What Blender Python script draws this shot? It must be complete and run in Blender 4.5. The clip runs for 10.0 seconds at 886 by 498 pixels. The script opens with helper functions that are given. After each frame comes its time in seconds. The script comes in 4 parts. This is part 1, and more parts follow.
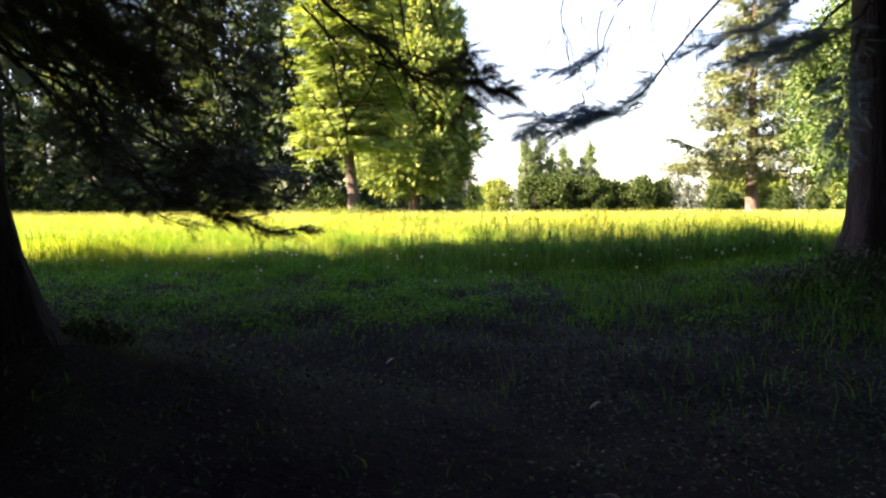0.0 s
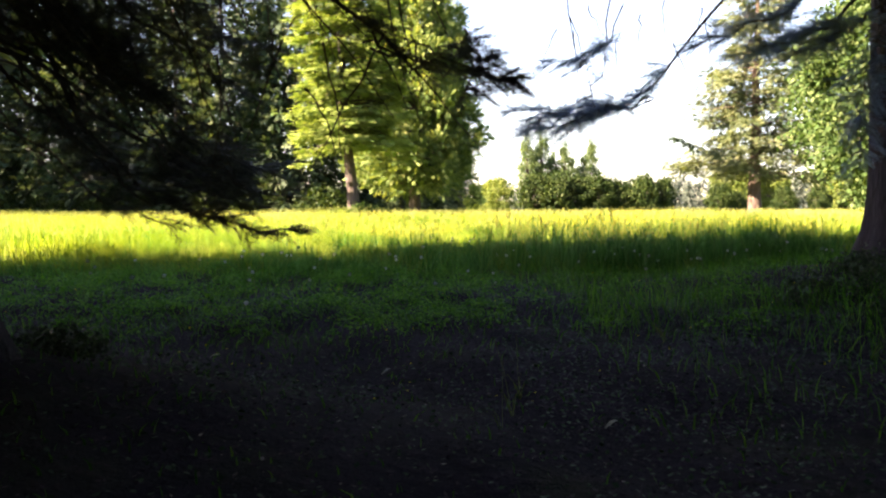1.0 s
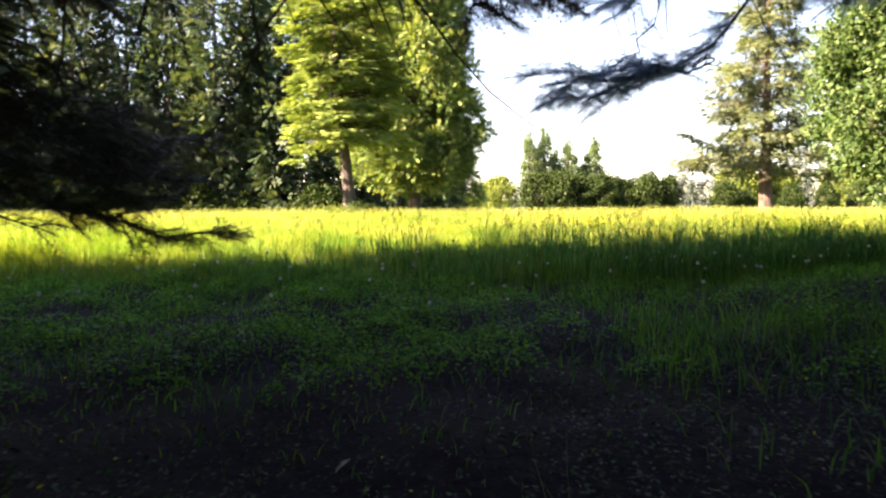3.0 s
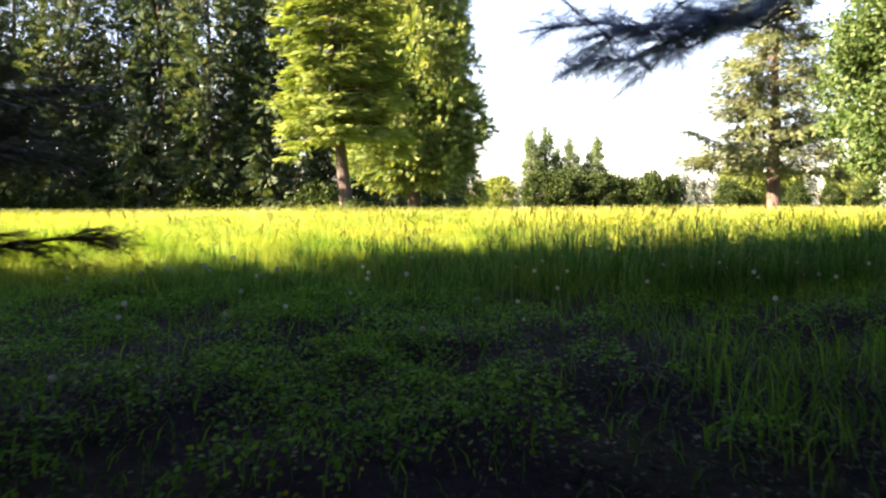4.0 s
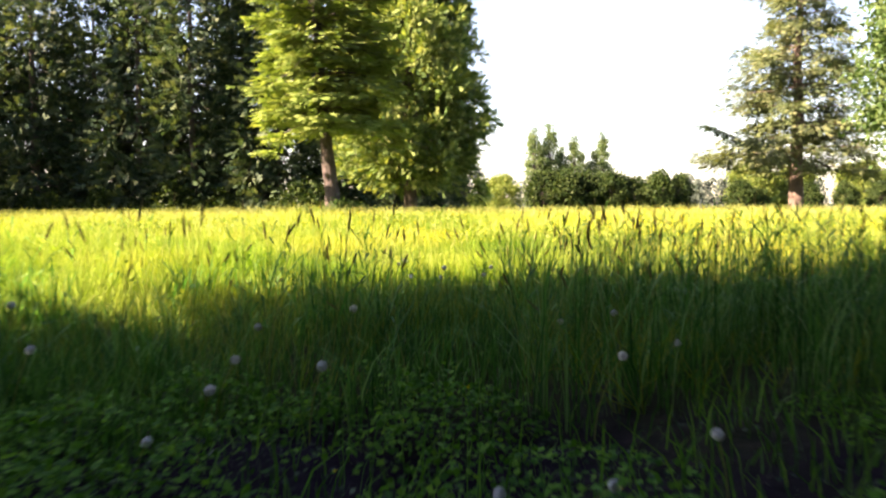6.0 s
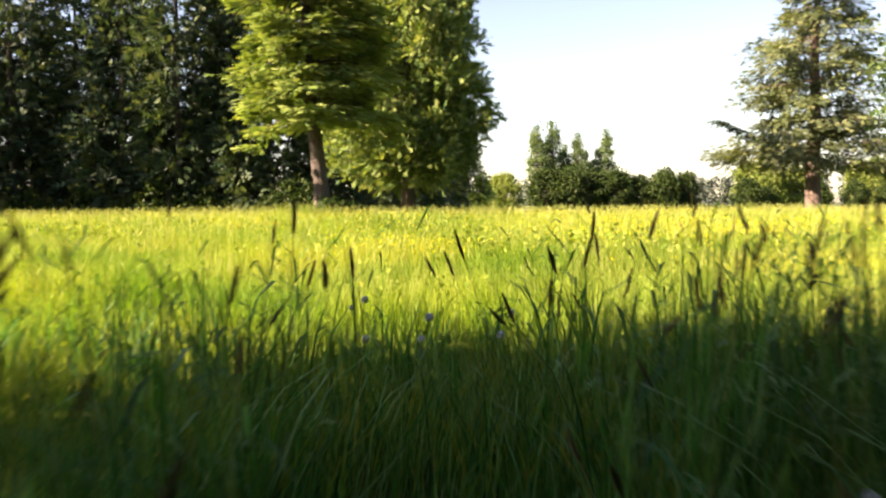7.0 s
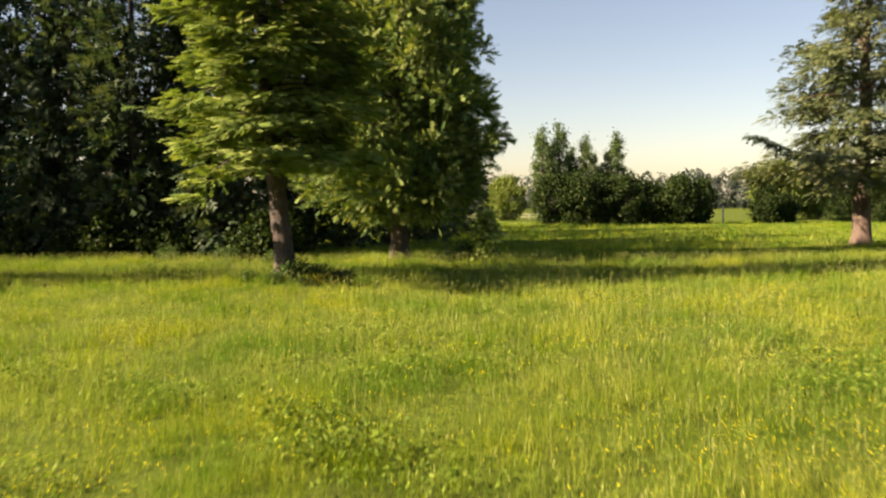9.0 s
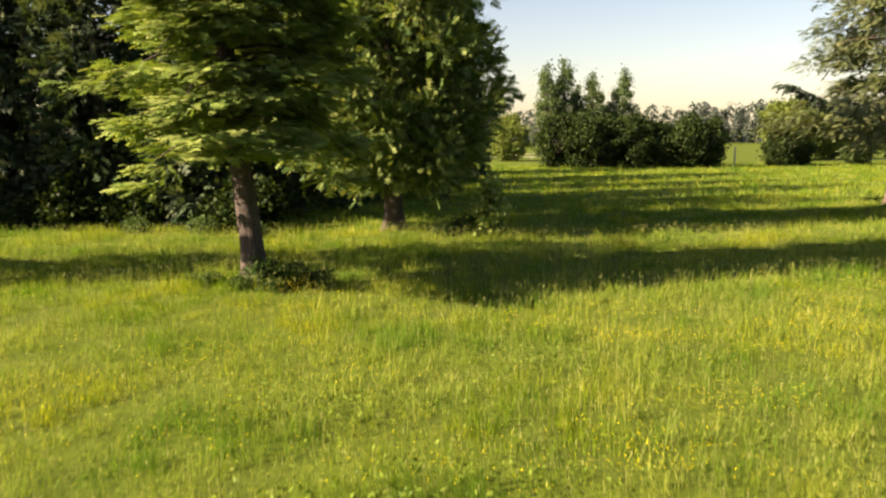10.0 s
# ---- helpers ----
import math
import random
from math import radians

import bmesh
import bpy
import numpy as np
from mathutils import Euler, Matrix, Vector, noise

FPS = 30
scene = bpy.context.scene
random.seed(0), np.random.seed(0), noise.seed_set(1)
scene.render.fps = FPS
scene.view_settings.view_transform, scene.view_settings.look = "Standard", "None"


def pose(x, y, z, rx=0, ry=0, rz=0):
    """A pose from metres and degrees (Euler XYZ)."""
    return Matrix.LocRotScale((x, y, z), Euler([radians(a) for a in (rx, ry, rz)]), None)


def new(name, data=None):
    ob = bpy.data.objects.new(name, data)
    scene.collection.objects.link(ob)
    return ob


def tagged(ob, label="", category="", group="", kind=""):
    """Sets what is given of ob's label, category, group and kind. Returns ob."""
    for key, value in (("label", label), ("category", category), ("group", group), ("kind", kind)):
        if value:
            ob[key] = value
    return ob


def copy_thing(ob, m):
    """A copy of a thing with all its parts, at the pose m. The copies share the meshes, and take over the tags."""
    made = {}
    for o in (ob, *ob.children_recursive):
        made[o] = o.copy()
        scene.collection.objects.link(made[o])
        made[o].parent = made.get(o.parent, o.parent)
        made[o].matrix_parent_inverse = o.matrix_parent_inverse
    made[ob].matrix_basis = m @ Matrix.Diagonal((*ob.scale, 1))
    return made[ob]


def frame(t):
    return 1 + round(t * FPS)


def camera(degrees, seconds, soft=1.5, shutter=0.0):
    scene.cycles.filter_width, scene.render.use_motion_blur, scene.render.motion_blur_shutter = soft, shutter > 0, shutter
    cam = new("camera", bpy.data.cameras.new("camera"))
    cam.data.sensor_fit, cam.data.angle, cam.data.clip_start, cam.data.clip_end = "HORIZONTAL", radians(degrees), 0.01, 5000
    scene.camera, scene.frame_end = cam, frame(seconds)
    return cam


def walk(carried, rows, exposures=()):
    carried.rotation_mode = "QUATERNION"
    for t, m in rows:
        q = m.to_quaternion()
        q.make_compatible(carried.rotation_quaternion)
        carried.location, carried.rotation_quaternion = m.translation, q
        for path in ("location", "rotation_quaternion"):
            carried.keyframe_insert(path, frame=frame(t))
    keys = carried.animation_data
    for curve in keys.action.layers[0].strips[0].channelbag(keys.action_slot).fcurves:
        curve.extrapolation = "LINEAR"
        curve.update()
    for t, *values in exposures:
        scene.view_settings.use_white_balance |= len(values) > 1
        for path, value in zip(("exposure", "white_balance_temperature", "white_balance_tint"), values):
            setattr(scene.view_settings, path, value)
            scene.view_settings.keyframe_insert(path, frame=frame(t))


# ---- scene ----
cam = camera(60.6, 10.0, soft=2.3, shutter=0.4)
METRES, EYE, TILT, LEAN, TURN = 25.0, 1.0, 0.0, 0.0, 0.0
ROWS = [
    (0.0, 0.0, 0.0, 0.0, -0.01, -2.9, 0.23),
    (0.5, 0.0001, 0.0081, -0.0001, 0.01, -2.92, 0.23),
    (1.0, 0.0002, 0.019, -0.0003, 0.04, -2.94, 0.22),
    (1.5, 0.0002, 0.0342, -0.0004, 0.06, -2.96, 0.23),
    (2.0, 0.0005, 0.0553, -0.0007, 0.09, -2.98, 0.24),
    (2.5, 0.0013, 0.0811, -0.0009, 0.12, -3.01, 0.26),
    (4.0, 0.0024, 0.1798, -0.0028, 0.18, -3.04, 0.3),
    (4.5, 0.0035, 0.2189, -0.0028, 0.21, -3.08, 0.28),
    (5.0, 0.0057, 0.2626, -0.0027, 0.23, -3.04, 0.26),
    (5.5, 0.0071, 0.3108, -0.0025, 0.25, -3.02, 0.28),
    (7.0, 0.011, 0.4834, -0.0015, 0.34, -3.1, 0.32),
    (7.5, 0.0131, 0.5517, 0.0096, 0.38, -3.14, 0.35),
    (8.0, 0.015, 0.6274, 0.0394, 0.39, -3.2, 0.32),
    (8.5, 0.0163, 0.7081, 0.0712, 0.4, -3.25, 0.3),
    (9.0, 0.0172, 0.7917, 0.1021, 0.42, -3.74, 0.33),
    (9.5, 0.018, 0.8808, 0.1348, 0.43, -6.1, 0.39),
    (10.0, 0.0191, 0.9698, 0.1681, 0.42, -8.9, 0.39),
]
BOOST = 0.5
EXPOSURES = [(t, e + 1.43 + BOOST, kelvin, tint) for t, e, kelvin, tint in (
    (0.0, 1.58, 7450, 29), (2.5, 1.55, 7450, 29), (5.5, 1.3, 7500, 29), (6.6, 1.02, 7600, 27), (7.2, 0.66, 7700, 25),
    (7.6, 0.54, 7750, 23), (8.2, 0.24, 7800, 21), (9.0, -0.12, 7800, 21), (9.5, -0.15, 7800, 21), (10.0, -0.02, 7800, 21))]
walk(cam, [(t, pose(0, 0, EYE, TILT, LEAN, TURN) @ pose(METRES * x, METRES * y, METRES * z, 90 + pitch, roll, yaw)) for t, x, y, z, yaw, pitch, roll in ROWS], EXPOSURES)

# ---- light: a warm sun from the left and behind, and a clear sky ----
SUN_EL, SUN_SLOPE = radians(31), 0.3
flat = Vector((-1, -SUN_SLOPE, 0)).normalized()
TO_SUN = Vector((flat.x * math.cos(SUN_EL), flat.y * math.cos(SUN_EL), math.sin(SUN_EL)))
world = bpy.data.worlds.new("sky")
scene.world = world
world.use_nodes = True
wn = world.node_tree.nodes
sky = wn.new("ShaderNodeTexSky")
sky.sky_type, sky.sun_disc = "NISHITA", False
sky.sun_elevation, sky.sun_rotation = SUN_EL, math.atan2(TO_SUN.x, TO_SUN.y)
sky.air_density, sky.dust_density, sky.ozone_density = 1.0, 0.8, 0.9
world.node_tree.links.new(sky.outputs["Color"], wn["Background"].inputs["Color"])
wn["Background"].inputs["Strength"].default_value = 0.05
sun = new("sun", bpy.data.lights.new("sun", "SUN"))
sun.data.energy, sun.data.angle, sun.data.color = 6.0, radians(0.55), (1.0, 0.865, 0.6)
sun.matrix_world = TO_SUN.to_track_quat("Z", "Y").to_matrix().to_4x4()


# ---- materials ----
def blank(name, rough=0.7):
    m = bpy.data.materials.new(name)
    m.use_nodes = True
    b = m.node_tree.nodes["Principled BSDF"]
    b.inputs["Roughness"].default_value = rough
    return m, m.node_tree.nodes, m.node_tree.links, b


def ramp(nodes, stops):
    r = nodes.new("ShaderNodeValToRGB")
    while len(r.color_ramp.elements) < len(stops):
        r.color_ramp.elements.new(0.5)
    for e, (p, c) in zip(r.color_ramp.elements, stops):
        e.position, e.color = p, (*c, 1)
    return r


def noise_node(nodes, links, scale, detail=4, coord=None, rough=0.6):
    n = nodes.new("ShaderNodeTexNoise")
    n.inputs["Scale"].default_value, n.inputs["Detail"].default_value, n.inputs["Roughness"].default_value = scale, detail, rough
    if coord is not None:
        links.new(coord, n.inputs["Vector"])
    return n


def leafy(name, stops, trans=0.4, rough=0.55, patch=0.35, patch_scale=0.4, patch_tint=(0.6, 0.75, 0.6), glow=(1.25, 1.2, 0.5), gloss=0.07, sunny=None):
    """Leaves and blades: each one's own colour, patches of a second scale, light let through from behind."""
    m, nodes, links, b = blank(name, rough)
    geo = nodes.new("ShaderNodeNewGeometry")
    r = ramp(nodes, stops)
    links.new(geo.outputs["Random Per Island"], r.inputs["Fac"])
    n = noise_node(nodes, links, patch_scale, 3, geo.outputs["Position"])
    nr = ramp(nodes, [(0.4, (0, 0, 0)), (0.62, (patch, patch, patch))])
    links.new(n.outputs["Fac"], nr.inputs["Fac"])
    mix = nodes.new("ShaderNodeMix")
    mix.data_type, mix.blend_type = "RGBA", "MULTIPLY"
    links.new(nr.outputs["Color"], mix.inputs["Factor"])
    links.new(r.outputs["Color"], mix.inputs["A"])
    mix.inputs["B"].default_value = (*patch_tint, 1)
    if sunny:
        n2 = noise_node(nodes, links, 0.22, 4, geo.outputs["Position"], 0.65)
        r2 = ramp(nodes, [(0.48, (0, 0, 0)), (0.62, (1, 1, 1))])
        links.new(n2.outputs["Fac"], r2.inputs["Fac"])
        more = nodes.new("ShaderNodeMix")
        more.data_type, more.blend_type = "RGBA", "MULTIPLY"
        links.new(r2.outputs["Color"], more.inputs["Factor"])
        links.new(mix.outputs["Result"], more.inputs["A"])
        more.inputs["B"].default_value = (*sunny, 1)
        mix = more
    links.new(mix.outputs["Result"], b.inputs["Base Color"])
    b.inputs["Specular IOR Level"].default_value = gloss
    t = nodes.new("ShaderNodeBsdfTranslucent")
    tint = nodes.new("ShaderNodeMix")
    tint.data_type, tint.blend_type = "RGBA", "MULTIPLY"
    tint.inputs["Factor"].default_value = 1
    links.new(mix.outputs["Result"], tint.inputs["A"])
    tint.inputs["B"].default_value = (*glow, 1)
    links.new(tint.outputs["Result"], t.inputs["Color"])
    s = nodes.new("ShaderNodeMixShader")
    s.inputs["Fac"].default_value = trans
    links.new(b.outputs["BSDF"], s.inputs[1])
    links.new(t.outputs["BSDF"], s.inputs[2])
    links.new(s.outputs["Shader"], nodes["Material Output"].inputs["Surface"])
    return m


def bark(name, dark, light, scale=1.0, lichen=(0.13, 0.14, 0.1)):
    m, nodes, links, b = blank(name, 0.9)
    tc = nodes.new("ShaderNodeTexCoord")
    mp = nodes.new("ShaderNodeMapping")
    mp.inputs["Scale"].default_value = (9 * scale, 9 * scale, 1.6 * scale)
    links.new(tc.outputs["Object"], mp.inputs["Vector"])
    n = noise_node(nodes, links, 1.6, 6, mp.outputs["Vector"], 0.65)
    v = nodes.new("ShaderNodeTexVoronoi")
    v.feature = "DISTANCE_TO_EDGE"
    v.inputs["Scale"].default_value = 1.5
    links.new(mp.outputs["Vector"], v.inputs["Vector"])
    big = noise_node(nodes, links, 0.9, 3, tc.outputs["Object"])
    r = ramp(nodes, [(0.3, dark), (0.7, light)])
    links.new(n.outputs["Fac"], r.inputs["Fac"])
    mix = nodes.new("ShaderNodeMix")
    mix.data_type, mix.blend_type = "RGBA", "MIX"
    mr = ramp(nodes, [(0.45, (0, 0, 0)), (0.7, (0.6, 0.6, 0.6))])
    links.new(big.outputs["Fac"], mr.inputs["Fac"])
    links.new(mr.outputs["Color"], mix.inputs["Factor"])
    links.new(r.outputs["Color"], mix.inputs["A"])
    mix.inputs["B"].default_value = (*lichen, 1)
    links.new(mix.outputs["Result"], b.inputs["Base Color"])
    add = nodes.new("ShaderNodeMath")
    add.operation = "ADD"
    links.new(n.outputs["Fac"], add.inputs[0])
    links.new(v.outputs["Distance"], add.inputs[1])
    bump = nodes.new("ShaderNodeBump")
    bump.inputs["Strength"].default_value, bump.inputs["Distance"].default_value = 0.9, 0.05
    links.new(add.outputs["Value"], bump.inputs["Height"])
    links.new(bump.outputs["Normal"], b.inputs["Normal"])
    return m


def mottled(name, stops, scale=8.0, rough=0.8, bump_by=0.3):
    m, nodes, links, b = blank(name, rough)
    tc = nodes.new("ShaderNodeTexCoord")
    n = noise_node(nodes, links, scale, 5, tc.outputs["Object"])
    r = ramp(nodes, stops)
    links.new(n.outputs["Fac"], r.inputs["Fac"])
    links.new(r.outputs["Color"], b.inputs["Base Color"])
    bump = nodes.new("ShaderNodeBump")
    bump.inputs["Strength"].default_value, bump.inputs["Distance"].default_value = bump_by, 0.02
    links.new(n.outputs["Fac"], bump.inputs["Height"])
    links.new(bump.outputs["Normal"], b.inputs["Normal"])
    return m


def ground_material():
    m, nodes, links, b = blank("earth", 0.95)
    b.inputs["Specular IOR Level"].default_value = 0.1
    geo = nodes.new("ShaderNodeNewGeometry")
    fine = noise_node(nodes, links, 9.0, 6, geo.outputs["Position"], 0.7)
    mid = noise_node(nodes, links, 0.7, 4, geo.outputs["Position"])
    # Bare soil, its purple-black tone deepened to stand for the trees' shade.
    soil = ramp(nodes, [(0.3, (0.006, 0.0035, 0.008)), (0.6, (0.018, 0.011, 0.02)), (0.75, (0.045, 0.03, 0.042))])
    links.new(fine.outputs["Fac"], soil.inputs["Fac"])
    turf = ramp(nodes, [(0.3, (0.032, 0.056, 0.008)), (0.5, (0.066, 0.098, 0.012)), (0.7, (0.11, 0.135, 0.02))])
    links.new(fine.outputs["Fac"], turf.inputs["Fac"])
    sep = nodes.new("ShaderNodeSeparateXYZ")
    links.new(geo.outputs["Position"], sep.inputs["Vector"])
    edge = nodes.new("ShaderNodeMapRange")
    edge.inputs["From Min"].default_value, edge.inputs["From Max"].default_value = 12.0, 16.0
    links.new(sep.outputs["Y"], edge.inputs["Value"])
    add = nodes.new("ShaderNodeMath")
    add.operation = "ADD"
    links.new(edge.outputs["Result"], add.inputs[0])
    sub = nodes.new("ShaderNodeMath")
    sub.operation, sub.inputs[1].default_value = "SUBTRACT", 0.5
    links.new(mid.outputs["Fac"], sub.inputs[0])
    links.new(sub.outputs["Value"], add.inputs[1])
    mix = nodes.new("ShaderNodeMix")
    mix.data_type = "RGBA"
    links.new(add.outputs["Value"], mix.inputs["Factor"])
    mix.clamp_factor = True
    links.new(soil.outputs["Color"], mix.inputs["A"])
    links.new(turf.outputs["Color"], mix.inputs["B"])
    links.new(mix.outputs["Result"], b.inputs["Base Color"])
    bump = nodes.new("ShaderNodeBump")
    bump.inputs["Strength"].default_value, bump.inputs["Distance"].default_value = 0.8, 0.06
    links.new(fine.outputs["Fac"], bump.inputs["Height"])
    links.new(bump.outputs["Normal"], b.inputs["Normal"])
    return m


EARTH = ground_material()
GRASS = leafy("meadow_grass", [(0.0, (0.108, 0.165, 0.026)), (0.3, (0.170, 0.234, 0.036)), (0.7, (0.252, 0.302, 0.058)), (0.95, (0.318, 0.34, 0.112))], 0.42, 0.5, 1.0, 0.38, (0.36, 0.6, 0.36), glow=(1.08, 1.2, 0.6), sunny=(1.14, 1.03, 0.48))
# Meadow grass recoloured darker and bluer where the shade lies.
SHADE_GRASS = leafy("shaded_grass", [(0.0, (0.017, 0.067, 0.023)), (0.35, (0.047, 0.151, 0.037)), (0.75, (0.103, 0.246, 0.061)), (0.97, (0.223, 0.358, 0.173))], 0.4, 0.5, 0.6, 0.8, (0.6, 0.8, 0.7), glow=(0.95, 1.25, 0.55))
SHORT = leafy("short_grass", [(0.0, (0.028, 0.12, 0.02)), (0.6, (0.088, 0.28, 0.036)), (1.0, (0.18, 0.4, 0.06))], 0.35, 0.55, 0.5, 0.8)
WEED = leafy("meadow_weed", [(0.0, (0.061, 0.111, 0.017)), (0.6, (0.115, 0.182, 0.028)), (1.0, (0.203, 0.273, 0.049))], 0.35, 0.5, 0.5, 0.8)
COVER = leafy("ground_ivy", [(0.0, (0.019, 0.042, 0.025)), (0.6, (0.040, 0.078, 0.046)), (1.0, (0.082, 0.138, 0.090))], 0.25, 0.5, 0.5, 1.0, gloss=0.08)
IVY = leafy("ivy_leaves", [(0.0, (0.022, 0.045, 0.025)), (0.6, (0.045, 0.075, 0.04)), (1.0, (0.08, 0.11, 0.065))], 0.2, 0.45, gloss=0.2)
# Litter browns with the shade's purple mixed in.
LITTER = leafy("leaf_litter", [(0.0, (0.014, 0.009, 0.015)), (0.6, (0.034, 0.023, 0.032)), (0.96, (0.08, 0.062, 0.07)), (1.0, (0.36, 0.33, 0.31))], 0.1, 0.7)
FIR = leafy("fir_needles", [(0.0, (0.098, 0.172, 0.043)), (0.5, (0.215, 0.303, 0.084)), (1.0, (0.345, 0.406, 0.144))], 0.26, 0.5, 0.7, 0.5, (0.6, 0.62, 0.6), glow=(1.1, 1.1, 0.5))
CEDAR = leafy("cedar_sprays", [(0.0, (0.056, 0.105, 0.037)), (0.5, (0.129, 0.185, 0.064)), (1.0, (0.258, 0.303, 0.113))], 0.3, 0.5, 0.6, 0.4)
SPRUCE = leafy("spruce_needles", [(0.0, (0.060, 0.084, 0.048)), (0.5, (0.104, 0.132, 0.071)), (1.0, (0.176, 0.192, 0.104))], 0.3, 0.5, 0.5, 0.5)
WOODS = leafy("forest_foliage", [(0.0, (0.019, 0.040, 0.027)), (0.5, (0.043, 0.071, 0.043)), (1.0, (0.095, 0.121, 0.074))], 0.25, 0.5, 0.6, 0.25)
# Blue of the skylight is put into these needles' colour.
SKY_TINTED = leafy("sky_tinted_needles", [(0.0, (0.14, 0.19, 0.3)), (0.6, (0.24, 0.31, 0.44)), (1.0, (0.36, 0.42, 0.52))], 0.75, 0.5, glow=(1.0, 1.1, 1.1))
# Needle colour with the purple-grey of shade mixed in.
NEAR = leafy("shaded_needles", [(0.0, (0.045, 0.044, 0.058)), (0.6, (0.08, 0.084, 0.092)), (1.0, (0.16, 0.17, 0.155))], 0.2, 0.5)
MAPLE = leafy("broad_leaves", [(0.0, (0.028, 0.058, 0.020)), (0.5, (0.055, 0.097, 0.036)), (1.0, (0.101, 0.139, 0.056))], 0.35, 0.45, glow=(1.0, 1.15, 0.55))
SHRUB = leafy("shrub_leaves", [(0.0, (0.010, 0.022, 0.009)), (0.5, (0.022, 0.042, 0.014)), (1.0, (0.058, 0.08, 0.026))], 0.3, 0.5, 0.5, 0.3)
POPLAR = leafy("poplar_leaves", [(0.0, (0.037, 0.072, 0.032)), (0.5, (0.074, 0.118, 0.053)), (1.0, (0.132, 0.176, 0.082))], 0.35, 0.5)
WILLOW = leafy("pale_leaves", [(0.0, (0.07, 0.115, 0.03)), (0.5, (0.125, 0.17, 0.045)), (1.0, (0.19, 0.22, 0.07))], 0.35, 0.5)
# Blue-grey leaf colour holds the haze of distance.
FAR = leafy("hazed_foliage", [(0.0, (0.027, 0.040, 0.039)), (1.0, (0.062, 0.077, 0.069))], 0.2, 0.7)
SEEDHEAD = leafy("grass_seed", [(0.0, (0.07, 0.066, 0.035)), (1.0, (0.17, 0.15, 0.075))], 0.25, 0.7)
YELLOW = leafy("buttercup_petals", [(0.0, (0.80, 0.66, 0.012)), (1.0, (0.88, 0.78, 0.02))], 0.3, 0.35, 0.0, glow=(1, 1, 0.8))
FLUFF = leafy("seed_fluff", [(0.0, (0.7, 0.73, 0.76)), (1.0, (0.86, 0.89, 0.9))], 0.3, 0.8, 0.0, glow=(1, 1, 1))
PANICLE = leafy("flowering_grass", [(0.0, (0.21, 0.25, 0.075)), (0.6, (0.27, 0.30, 0.105)), (1.0, (0.36, 0.37, 0.17))], 0.3, 0.6, 0.3, 0.3)
STEM = leafy("flower_stem", [(0.0, (0.17, 0.23, 0.06)), (1.0, (0.30, 0.34, 0.12))], 0.2, 0.5)
BARK_WARM = bark("warm_bark", (0.024, 0.017, 0.017), (0.18, 0.125, 0.112), 1.0, (0.08, 0.065, 0.055))
BARK_FIR = bark("fir_bark", (0.013, 0.010, 0.012), (0.105, 0.08, 0.082), 1.2, (0.05, 0.045, 0.047))
BARK_DARK = bark("dark_bark", (0.02, 0.015, 0.014), (0.085, 0.064, 0.06), 1.4, (0.06, 0.06, 0.045))
# Bark darkened to purple-black, so the near trunks look shaded.
BARK_SHADED = bark("shaded_bark", (0.004, 0.0025, 0.005), (0.034, 0.023, 0.033), 1.1, (0.014, 0.010, 0.016))
TWIG = bark("twig_bark", (0.03, 0.022, 0.018), (0.09, 0.065, 0.05), 3.0)
PALE = mottled("weathered_white_paint", [(0.3, (0.33, 0.32, 0.29)), (0.7, (0.52, 0.51, 0.47))], 6)
DRY = mottled("dry_leaf", [(0.3, (0.35, 0.31, 0.25)), (0.7, (0.6, 0.56, 0.48))], 30)


# ---- mesh helpers ----
def mesh_from(name, V, F, material, smooth=False):
    me = bpy.data.meshes.new(name)
    V, F = np.asarray(V, dtype=np.float32), np.asarray(F, dtype=np.int32)
    me.vertices.add(len(V))
    me.vertices.foreach_set("co", V.ravel())
    me.loops.add(F.size)
    me.loops.foreach_set("vertex_index", F.ravel())
    me.polygons.add(len(F))
    me.polygons.foreach_set("loop_start", np.arange(0, F.size, F.shape[1], dtype=np.int32))
    me.update(calc_edges=True)
    me.materials.append(material)
    if smooth:
        me.shade_smooth()
    return me


def part(name, me, parent=None, label=""):
    ob = new(name, me)
    ob.parent = parent
    return tagged(ob, label)


def join(pieces):
    """Joins (V, F) pieces with faces of one size."""
    Vs, Fs, k = [], [], 0
    for V, F in pieces:
        Vs.append(np.asarray(V)), Fs.append(np.asarray(F) + k)
        k += len(V)
    return np.concatenate(Vs), np.concatenate(Fs)


def tube(path, radii, sides=6, ragged=0.0, rng=None):
    P, R = np.asarray(path, float), np.asarray(radii, float)
    T = np.gradient(P, axis=0)
    T /= np.linalg.norm(T, axis=1)[:, None] + 1e-9
    ref = np.where(np.abs(T[:, 2:3]) > 0.8, np.array([[1.0, 0, 0]]), np.array([[0, 0, 1.0]]))
    A = np.cross(T, ref)
    A /= np.linalg.norm(A, axis=1)[:, None] + 1e-9
    B = np.cross(T, A)
    a = np.linspace(0, 2 * np.pi, sides, endpoint=False)
    rr = R[:, None] * (1 + (rng.uniform(-ragged, ragged, (len(P), sides)) if rng is not None else 0))
    V = P[:, None] + A[:, None] * (np.cos(a) * rr)[..., None] + B[:, None] * (np.sin(a) * rr)[..., None]
    n = len(P)
    i, j = np.meshgrid(np.arange(n - 1), np.arange(sides), indexing="ij")
    k = (j + 1) % sides
    F = np.stack([i * sides + j, i * sides + k, (i + 1) * sides + k, (i + 1) * sides + j], -1).reshape(-1, 4)
    return V.reshape(-1, 3), F


def unit(v):
    return v / (np.linalg.norm(v, axis=-1, keepdims=True) + 1e-9)


